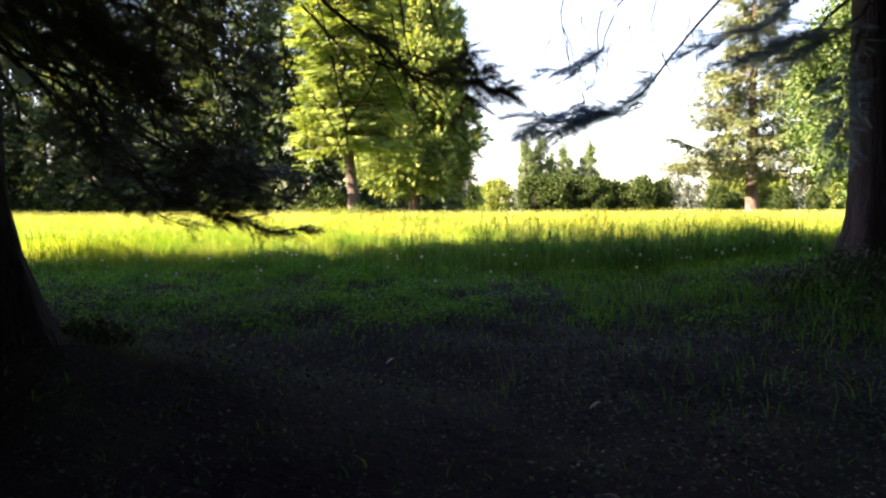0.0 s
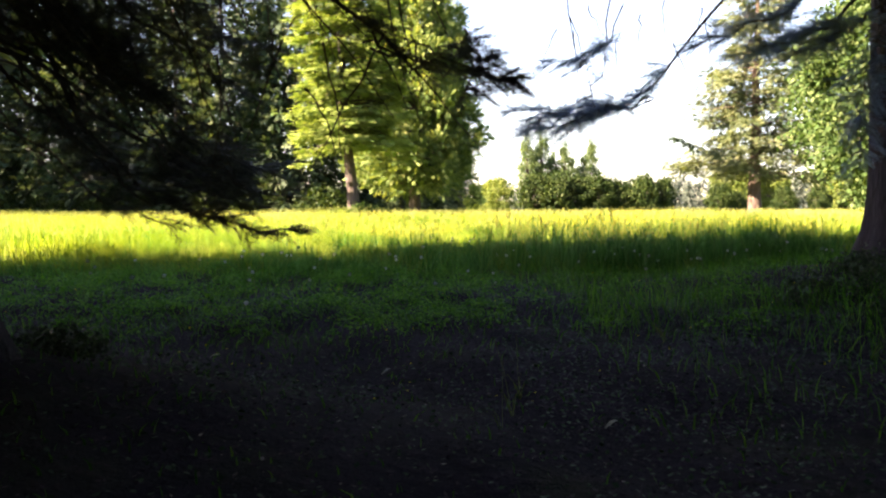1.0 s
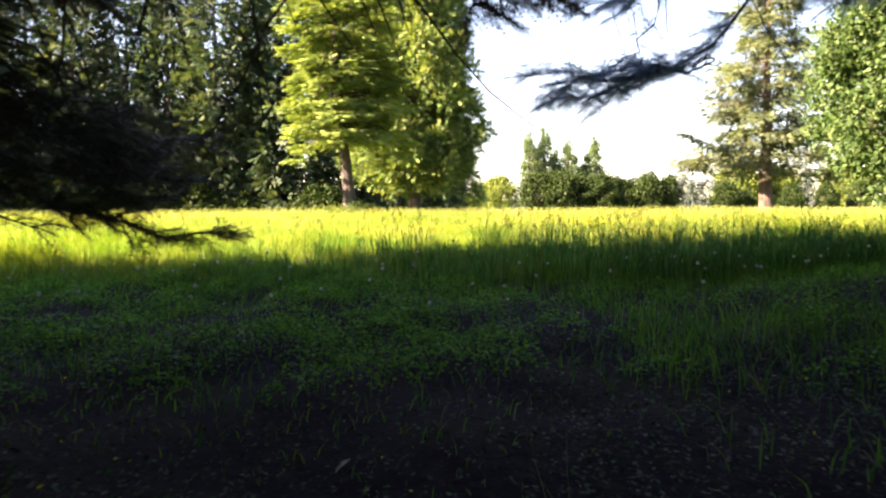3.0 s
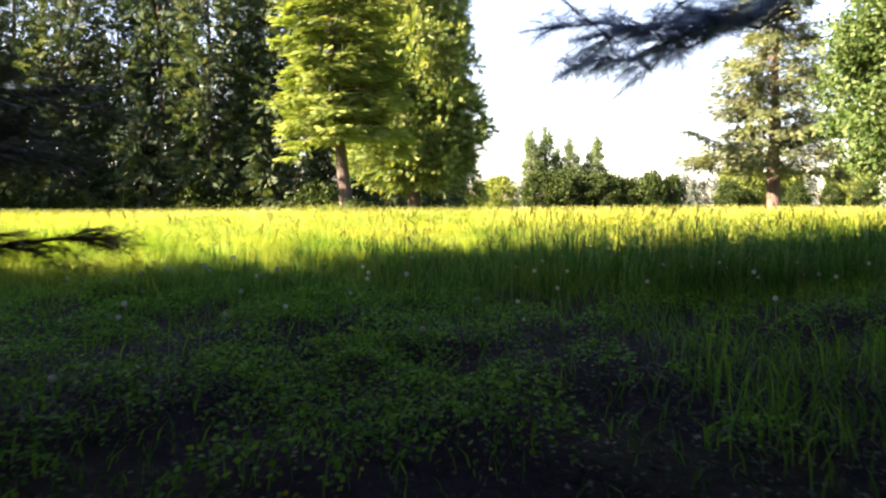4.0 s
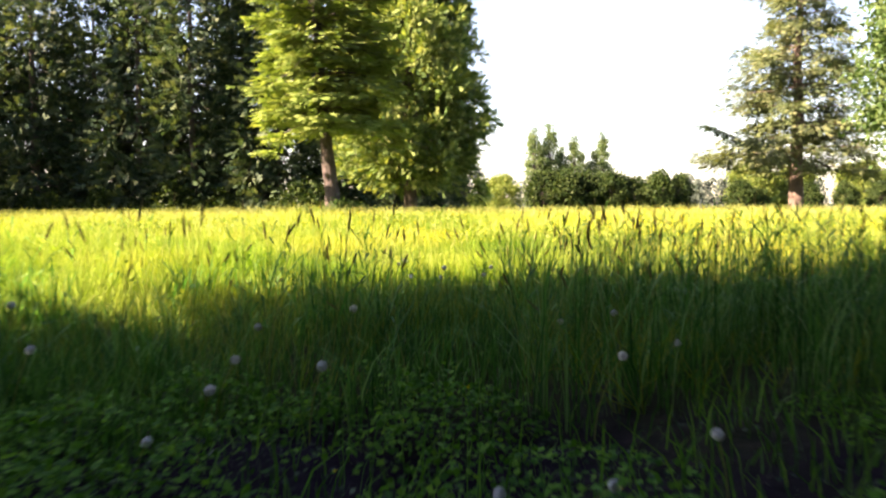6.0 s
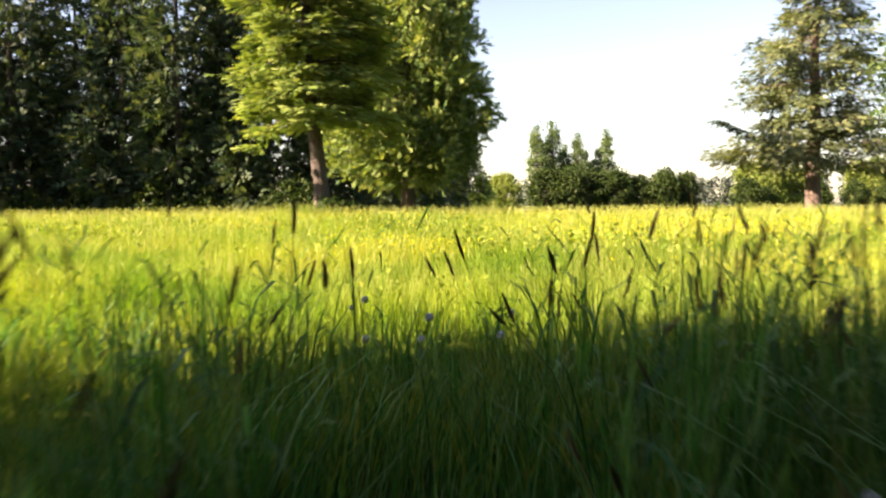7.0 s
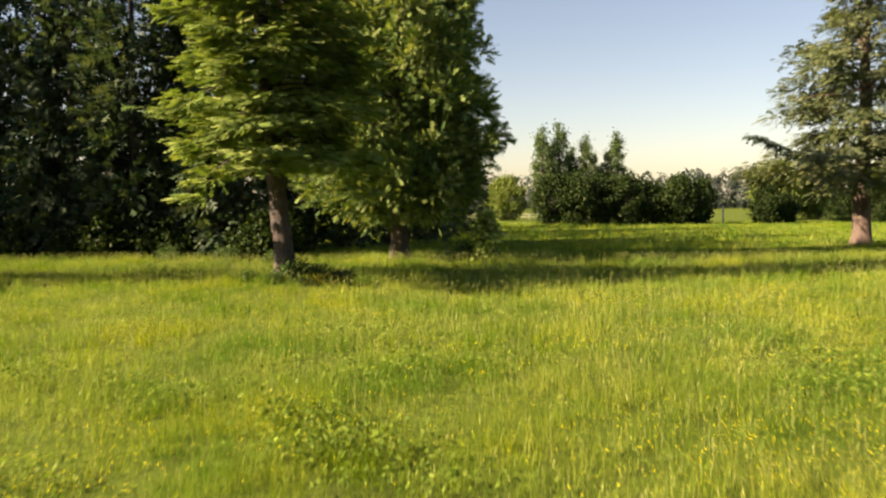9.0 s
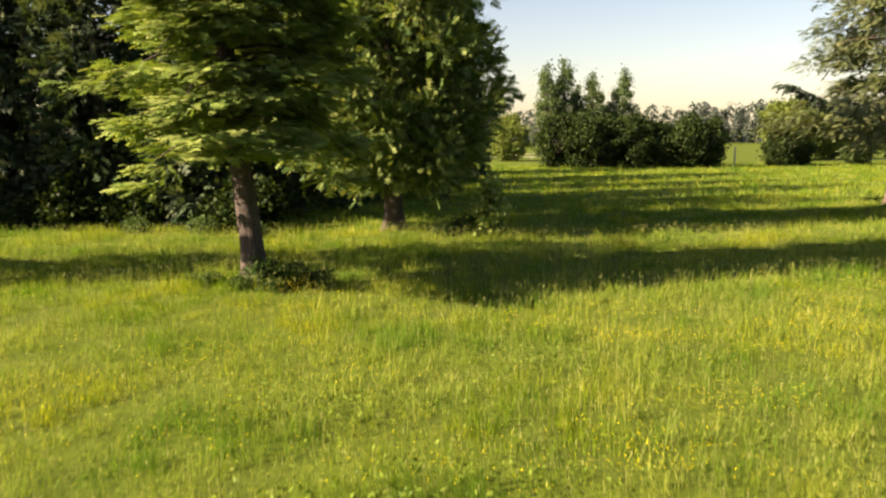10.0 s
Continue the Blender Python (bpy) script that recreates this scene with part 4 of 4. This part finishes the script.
        sets.append(blades(rng, s * x, y, (0.22 + 0.25 * patchy(x, y, 2.0)) * rng.uniform(0.6, 1.3, len(x)), 0.008, 0.45))
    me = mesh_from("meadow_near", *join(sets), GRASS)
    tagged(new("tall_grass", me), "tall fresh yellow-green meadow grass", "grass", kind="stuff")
    sets = []
    for y0, y1, w0, w1, dens, w, per in ((23, 34, 13, 19, 15, 0.004, 30), (34, 47, 19, 28, 9, 0.0072, 23), (46, 62, 27, 37, 8, 0.012, 16), (62, 82, 38, 50, 6, 0.02, 11), (82, 150, 50, 88, 3.0, 0.04, 8)):
        cx, cy = wedge(rng, y0, y1, w0, w1, dens)
        m = len(cx)
        keep = rng.uniform(0, 1, m) < 0.35 + 1.3 * patchy(cx + 3, cy, 1.3)
        cx, cy = cx[keep], cy[keep]
        m = len(cx)
        tall = 0.22 + 0.3 * patchy(cx + 3, cy, 1.3) + 0.24 * rng.uniform(0, 1, m) ** 2
        size = rng.uniform(0.1, 0.26, m) * (1 if y0 < 60 else 2.2)
        pick = np.repeat(np.arange(m), per)
        r = rng.normal(0, 1, (len(pick), 2)) * size[pick][:, None]
        x, y = cx[pick] + r[:, 0], cy[pick] + r[:, 1]
        h = tall[pick] * np.clip(1.15 - 1.1 * np.hypot(r[:, 0], r[:, 1]) / (size[pick] * 2.2), 0.35, 1.15) * rng.uniform(0.6, 1.3, len(pick))
        sets.append(blades(rng, x, y, h, w, 0.32, False))
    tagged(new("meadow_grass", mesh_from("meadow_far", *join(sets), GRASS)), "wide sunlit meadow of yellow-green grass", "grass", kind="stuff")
    # herb leaves among the blades
    x, y = wedge(rng, 15, 40, 8, 23, 45)
    n = len(x)
    P = np.stack([x, y, ground_np(x, y) + (0.12 + 0.3 * patchy(x + 7, y, 3.1)) * rng.uniform(0.5, 1.25, n)], 1)
    a = rng.uniform(0, 2 * np.pi, n)
    L = rng.uniform(0.03, 0.085, n)
    tagged(new("meadow_herbs", mesh_from("meadow_herbs", *sprays(P, np.stack([np.cos(a), np.sin(a), rng.normal(0.5, 0.5, n)], 1), rng.normal(0, 0.6, (n, 3)) + np.array([0, 0, 1.0]), L, L * 0.2), GRASS)), "small green herb leaves among the meadow grass", "herbs", kind="stuff")
    # darker leafy patches of weeds in the meadow
    m = 20
    cx, cy = rng.uniform(-9, 9, m), rng.uniform(21, 40, m)
    cx[:4], cy[:4] = (-3.9, -1.6, 2.9, -4.8), (31.5, 30.2, 23.6, 28.0)
    pick = np.repeat(np.arange(m), rng.integers(220, 520, m))
    wide = rng.uniform(0.3, 0.75, m)
    x, y = cx[pick] + rng.normal(0, 1, len(pick)) * wide[pick] * 1.3, cy[pick] + rng.normal(0, 1, len(pick)) * wide[pick] * 0.7
    n = len(x)
    a = rng.uniform(0, 2 * np.pi, n)
    L = rng.uniform(0.05, 0.12, n)
    P = np.stack([x, y, ground_np(x, y) + rng.uniform(0.12, 0.42, n)], 1)
    tagged(new("meadow_weeds", mesh_from("meadow_weeds", *sprays(P, np.stack([np.cos(a), np.sin(a), rng.normal(0.2, 0.5, n)], 1), rng.normal(0, 0.5, (n, 3)) + np.array([0, 0, 1.0]), L, L * 0.26), WEED)), "darker green leafy weeds in patches among the grass", "weeds", kind="stuff")
    # stalks with thin heads standing above the rest
    x, y = wedge(rng, 18, 62, 10, 37, 34)
    keep = rng.uniform(0, 1, len(x)) < 0.25 + patchy(x, y, 0.5)
    x, y = x[keep], y[keep]
    n = len(x)
    h = rng.uniform(0.36, 0.62, n)
    P = np.stack([x, y, ground_np(x, y) + h], 1)
    lean = rng.normal(0, 0.25, (n, 3)) + np.array([0.05, 0, 1.0])
    stem = blades(rng, x, y, h, 0.0028, 0.12, False)
    V, F = sprays(P - lean * 0.06, lean, rng.normal(0, 1, (n, 3)) + np.array([0, -1.0, 0]), rng.uniform(0.07, 0.15, n), 0.0016 + 0.00011 * y)
    tagged(new("grass_stalks", mesh_from("stalks", *join([stem, (V, np.concatenate([F[:, [0, 1, 2]], F[:, [0, 2, 3]]]))]), PANICLE)), "thin pale flowering grass stalks above the meadow", "grass", kind="stuff")


def undergrowth():
    rng = np.random.default_rng(62)
    x, y = scatter(rng, -9, 9, 1.2, 12.8, 560)
    keep = rng.uniform(0, 1, len(x)) < np.clip((y - 6.6 - 0.8 * np.sin(x * 0.9 + 1)) / 3.2, 0.11, 0.3) * np.where((y > 9) & (x < 1.4), 0.5, 1) * (0.3 + 0.9 * patchy(x, y, 1.6))
    x, y = x[keep], y[keep]
    bare = (x > 0.4) & (x < 1.5) & (y < 11.6) & (rng.uniform(0, 1, len(x)) < 0.55)
    x, y = x[~bare], y[~bare]
    h = (0.06 + 0.14 * np.clip((y - 6) / 5, 0, 1)) * rng.uniform(0.5, 1.7, len(x)) * np.where((x > 1.3) & (y > 4.5) & (y < 9.6), 1.9, 1)
    tagged(new("short_grass", mesh_from("short_grass", *blades(rng, x, y, h, 0.004, 0.6), SHORT)), "short sparse grass in the trees' shade", "grass", kind="stuff")
    x, y = scatter(rng, -8, 8, 1.2, 12.6, 720)
    keep = rng.uniform(0, 1, len(x)) < (0.22 + 1.0 * patchy(x + 3, y, 1.4) ** 2) * np.clip(1.5 - np.abs(y - 6.5) / 6, 0.4, 1) * np.where((x < 0.5) & (y < 8.2), 0.45, 1.3)
    x, y = x[keep], y[keep]
    n = len(x)
    P = np.stack([x, y, ground_np(x, y) + rng.uniform(0.01, 0.09, n)], 1)
    a = rng.uniform(0, 2 * np.pi, n)
    D = np.stack([np.cos(a), np.sin(a), rng.normal(0.1, 0.3, n)], 1)
    N = rng.normal(0, 0.35, (n, 3)) + np.array([0, 0, 1.0])
    L = rng.uniform(0.016, 0.042, n)
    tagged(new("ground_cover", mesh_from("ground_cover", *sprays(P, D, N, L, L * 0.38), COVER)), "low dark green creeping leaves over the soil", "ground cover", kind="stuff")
    # low cushions of clover-like leaves with dark gaps between
    m = 520
    cx, cy = rng.uniform(-6.5, 6.5, m), 13.1 - 5.6 * rng.uniform(0, 1, m) ** 1.25
    keep = rng.uniform(0, 1, m) < np.where(cx > 0.7, 0.25, 0.95) * np.clip((cy - 6.2 - 0.25 * np.abs(cx)) / 2.4, 0.08, 1)
    cx, cy = cx[keep], cy[keep]
    m = len(cx)
    wide, high = rng.uniform(0.12, 0.36, m), rng.uniform(0.07, 0.24, m)
    pick = np.repeat(np.arange(m), (rng.uniform(125, 185, m) * (wide / 0.24) ** 1.6).astype(int))
    r = np.sqrt(rng.uniform(0, 1, len(pick)))
    a = rng.uniform(0, 2 * np.pi, len(pick))
    x, y = cx[pick] + r * wide[pick] * np.cos(a) * 1.25, cy[pick] + r * wide[pick] * np.sin(a)
    n = len(x)
    P = np.stack([x, y, ground_np(x, y) + high[pick] * (1.05 - r ** 2) * rng.uniform(0.55, 1.1, n) + 0.012], 1)
    a = rng.uniform(0, 2 * np.pi, n)
    D = np.stack([np.cos(a), np.sin(a), rng.normal(0.1, 0.35, n)], 1)
    L = rng.uniform(0.02, 0.043, n)
    tagged(new("clover_clumps", mesh_from("clover_clumps", *sprays(P, D, rng.normal(0, 0.45, (n, 3)) + np.array([0, 0, 1.0]), L, L * 0.46), SHORT)), "fresh green broad-leaved herbs in low clumps", "herbs", kind="stuff")
    x, y = scatter(rng, -7, 7, 1.0, 9, 230)
    n = len(x)
    P = np.stack([x, y, ground_np(x, y) + rng.uniform(0.005, 0.03, n)], 1)
    a = rng.uniform(0, 2 * np.pi, n)
    L = rng.uniform(0.014, 0.04, n)
    tagged(new("leaf_litter", mesh_from("leaf_litter", *sprays(P, np.stack([np.cos(a), np.sin(a), rng.normal(0, 0.2, n)], 1), rng.normal(0, 0.3, (n, 3)) + np.array([0, 0, 1.0]), L, L * 0.3), LITTER)), "brown fallen leaves and bits of twig on soil, tinted purple for the shade", "leaf litter", kind="stuff")


def buttercups():
    rng = np.random.default_rng(63)
    cx, cy = wedge(rng, 21, 46, 9, 26, 0.3)
    cx, cy = np.concatenate([cx, rng.uniform(3.2, 6.5, 9)]), np.concatenate([cy, rng.uniform(23.5, 30, 9)])
    m = len(cx)
    pick = np.repeat(np.arange(m), np.where((cy > 27) & (cx < 3), rng.integers(30, 150, m), rng.integers(40, 300, m)))
    wide = rng.uniform(0.4, 1.3, m)
    x = cx[pick] + rng.normal(0, 1, len(pick)) * wide[pick] * 1.1
    y = cy[pick] + rng.normal(0, 1, len(pick)) * wide[pick] * 0.6
    a, b = scatter(rng, -5, 6, 4.5, 13, 2.0)
    x, y = np.concatenate([x, a]), np.concatenate([y, b])
    n = len(x)
    hz = np.where(y > 13, rng.uniform(0.27, 0.46, n), rng.uniform(0.08, 0.2, n))
    P = np.stack([x, y, ground_np(x, y) + hz], 1)
    D = rng.normal(0, 1, (n, 3)) * np.array([1, 1, 0.2])
    L = np.where(y > 13, rng.uniform(0.014, 0.024, n), rng.uniform(0.014, 0.021, n))
    D = unit(D)
    N = rng.normal(0, 0.4, (n, 3)) + np.array([0, 0, 1.0])
    V1, F1 = sprays(P - D * L[:, None] * 0.5, D, N, L, L * 0.5)
    tagged(new("buttercups", mesh_from("buttercups", V1, F1, YELLOW)), "small yellow buttercup flowers scattered through the grass", "flowers", kind="stuff")


meadow()
undergrowth()
buttercups()


def ivy():
    rng = np.random.default_rng(67)
    limb, leaves = broadleaf(rng, 0.5, 0.0, 0.7, 0.6, 30, 30, 0.1, 0.16)
    meshes = [("branchwork", mesh_from("ivy_stems", *limb, TWIG), ""), ("leafage", mesh_from("ivy_leaves", *leaves, IVY), "")]
    first = None
    for x, y, sc in ((5.3, 9.9, 0.6), (5.8, 9.4, 0.7), (4.9, 9.2, 0.5), (5.4, 8.8, 0.6), (4.4, 9.6, 0.5), (4.7, 8.3, 0.5), (6.4, 9.5, 0.8), (3.9, 8.8, 0.4), (-2.6, 5.6, 0.4), (-2.3, 4.9, 0.35)):
        if first is None:
            first = ob = plant("ivy_clump", x, y, "dark leafy ivy over the mound at a trunk's foot", "ivy", meshes, "ivy round the near trunks")
        else:
            ob = copy_thing(first, pose(x, y, ground_z(x, y) - 0.03, 0, 0, rng.uniform(0, 360)))
        ob.scale = (sc, sc, sc)


ivy()


def dandelions():
    rng = np.random.default_rng(64)
    n = 100
    d = unit(rng.normal(0, 1, (n, 3)))
    c = np.zeros((n, 3))
    up = unit(rng.normal(0, 1, (n, 3)))
    A = sprays(c, d, up, np.full(n, 0.02), np.full(n, 0.0009))
    tips = d * 0.017
    B = [sprays(tips, unit(np.cross(d, unit(rng.normal(0, 1, (n, 3))))) * 0.8 + d * 0.5, d, np.full(n, 0.01), np.full(n, 0.0056)) for _ in range(3)]
    head = mesh_from("seed_head", *join([A, *B]), FLUFF)
    z = np.linspace(0, 1, 8)
    stems = []
    for k in range(4):
        p = np.stack([rng.normal(0, 0.05) * (z ** 2 - 1), rng.normal(0, 0.05) * (z ** 2 - 1), z], 1)
        stems.append(mesh_from("dandelion_stem", *tube(p, np.full(8, 0.0032), 5), STEM, True))

    def put(x, y, top):
        g = ground_z(x, y)
        root = new("dandelion")
        root.empty_display_size = 0.1
        root.location = (x, y, g - 0.01)
        k = int(rng.integers(0, 4))
        st = part("stem", stems[k], root)
        st.scale = (1, 1, max(0.08, top - g))
        hd = part("seed_head", head, root, "white fluffy seed globe")
        hd.location = (0, 0, max(0.08, top - g))
        s = rng.uniform(0.7, 1.05)
        hd.scale, hd.rotation_euler = (s, s, s), rng.uniform(0, 6, 3)
        tagged(root, "dandelion clock on a thin pale stem", "flower", "dandelion clocks in the grass")
    for x, y, top in ((1.11, 11.6, 0.19), (-2.15, 8.7, 0.0), (2.06, 12.0, 0.21), (0.35, 11.2, 0.14), (-0.1, 9.7, 0.11), (-0.76, 12.5, 0.27), (-1.28, 10.8, 0.13), (0.72, 11.4, 0.09), (2.7, 10.55, 0.21),
                      (-0.72, 12.0, 0.25), (-0.35, 12.4, 0.26), (-0.85, 11.7, 0.14), (-1.95, 11.9, 0.14), (-1.9, 11.2, 0.02), (-1.75, 12.6, 0.3), (-2.4, 12.4, 0.3), (0.72, 10.9, 0.0), (1.0, 12.5, 0.28),
                      (0.18, 15.9, 0.42), (0.52, 15.6, 0.38), (0.15, 15.6, 0.36), (-0.1, 15.5, 0.38), (-0.25, 16.2, 0.43), (-0.2, 16.4, 0.45), (0.62, 16.2, 0.4)):
        put(x, y, top)
    for k in range(44):
        x, y = rng.uniform(-5.5, -2.2), rng.uniform(9.8, 13.5)
        if k % 3 == 0:
            x, y = rng.uniform(2.2, 6.0), rng.uniform(11.2, 13.8)
        elif k % 3 == 1:
            x, y = rng.uniform(-5, 4.5), rng.uniform(12.6, 14.5)
        put(x, y, ground_z(x, y) + rng.uniform(0.22, 0.42))


def seed_stalks():
    """Tall grass stalks with dark bottle-brush heads."""
    rng = np.random.default_rng(65)
    kinds = []
    for k in range(5):
        z = np.linspace(0, 1, 9)
        bx, by = rng.normal(0, 0.1), rng.normal(0, 0.1)
        p = np.stack([bx * z ** 2.2, by * z ** 2.2, 0.85 * z], 1)
        stem = mesh_from("stalk_stem", *tube(p, np.linspace(0.0022, 0.0012, 9), 4), STEM, True)
        q = np.linspace(0, 1, 9)
        tip, way = p[-1], unit(p[-1] - p[-2])
        hl = rng.uniform(0.06, 0.11)
        hp = tip + way * (q * hl)[:, None]
        r = 0.0054 * np.sin(np.pi * np.clip(q * 0.94 + 0.05, 0, 1)) ** 0.5 + 0.0006
        V1, F1 = tube(hp, r, 7, 0.3, rng)
        nb = 70
        t = rng.uniform(0, 1, nb)
        b = tip + way * (t * hl)[:, None]
        d = unit(rng.normal(0, 1, (nb, 3))) + way * 0.9
        V2, F2 = sprays(b, d, rng.normal(0, 1, (nb, 3)), np.full(nb, 0.009), np.full(nb, 0.001))
        head = mesh_from("stalk_head", *join([(V1, F1), (V2, F2)]), SEEDHEAD)
        lb = blades(rng, np.zeros(4), np.zeros(4), rng.uniform(0.3, 0.55, 4), 0.004, 0.7)
        V3 = lb[0] - np.array([0, 0, ground_z(0, 0)])
        leaf = mesh_from("stalk_leaves", V3, lb[1], GRASS)
        kinds.append((stem, head, leaf))
    spots = [(rng.uniform(-4.5, 4.5), rng.uniform(12.5, 14.7)) for _ in range(70)]
    spots += [(rng.uniform(0.9, 5.5), rng.uniform(13.0, 15.0)) for _ in range(60)] + [(rng.uniform(1.6, 6.0), rng.uniform(14.8, 17.0)) for _ in range(40)]
    spots += [(rng.uniform(-1.4, 2.2), rng.uniform(12.9, 14.5)) for _ in range(26)]
    spots += [(rng.uniform(-1.9, 2.4), rng.uniform(13.0, 14.6)) for _ in range(26)] + [(rng.choice([-1.9, 0.62, 1.5]) + rng.normal(0, 0.09), 14.6 + rng.normal(0, 0.1)) for _ in range(26)]
    spots += [(1.55, 16.3), (1.62, 16.36), (1.45, 16.25), (1.7, 16.4), (2.0, 16.6), (1.35, 16.1), (1.9, 16.2), (-2.2, 15.6), (-2.4, 15.7), (-2.1, 15.8)]
    spots += [(0.35 + 0.09 * k, 4.9 + 0.35 * (k % 3)) for k in range(3)] + [(rng.uniform(1.6, 4.2), rng.uniform(6.0, 9.5)) for _ in range(22)]
    for x, y in spots:
        if abs(x - 0.3) < 0.25 and y > 11:
            x += 0.55
        stem, head, leaf = kinds[int(rng.integers(0, 5))]
        root = new("grass_stalk")
        root.empty_display_size = 0.1
        root.matrix_basis = pose(x, y, ground_z(x, y) - 0.02, rng.normal(0, 17), rng.normal(0, 17), rng.uniform(0, 360))
        s = rng.uniform(0.78, 1.16) if y > 11 else rng.uniform(0.4, 0.65)
        root.scale = (s, s, s)
        part("stem", stem, root), part("seed_head", head, root), part("leaf_tuft", leaf, root)
        tagged(root, "tall grass stalk with a dark bottle-brush seed head", "grass stalk", "seeding grass stalks")


def fallen_bits():
    rng = np.random.default_rng(66)
    for x, y, ln, turn in ((0.94, 4.82, 0.11, 40), (-0.48, 6.3, 0.12, 60), (-1.9, 6.6, 0.08, 20), (0.75, 3.1, 0.09, 170)):
        q = np.linspace(0, 1, 7)
        w = 0.011 * np.sin(np.pi * np.clip(q, 0.04, 0.97)) ** 0.7
        V1 = np.concatenate([np.stack([q * ln, s * w, 0.012 * np.sin(np.pi * q) + abs(s) * 0.006 + t], 1) for t in (0, 0.0015) for s in (-1, 0, 1)])
        F1 = []
        for layer in (0, 21):
            for s in (0, 7):
                for m in range(6):
                    o = layer + s + m
                    F1.append((o, o + 1, o + 8, o + 7) if layer else (o, o + 7, o + 8, o + 1))
        ob = new("fallen_leaf", mesh_from("fallen_leaf", V1, F1, DRY, True))
        ob.matrix_basis = pose(x, y, ground_z(x, y) + 0.045, 10, -14, turn)
        tagged(ob, "pale dry curled leaf lying on the dark soil", "leaf", "fallen leaves")


dandelions()
seed_stalks()
fallen_bits()
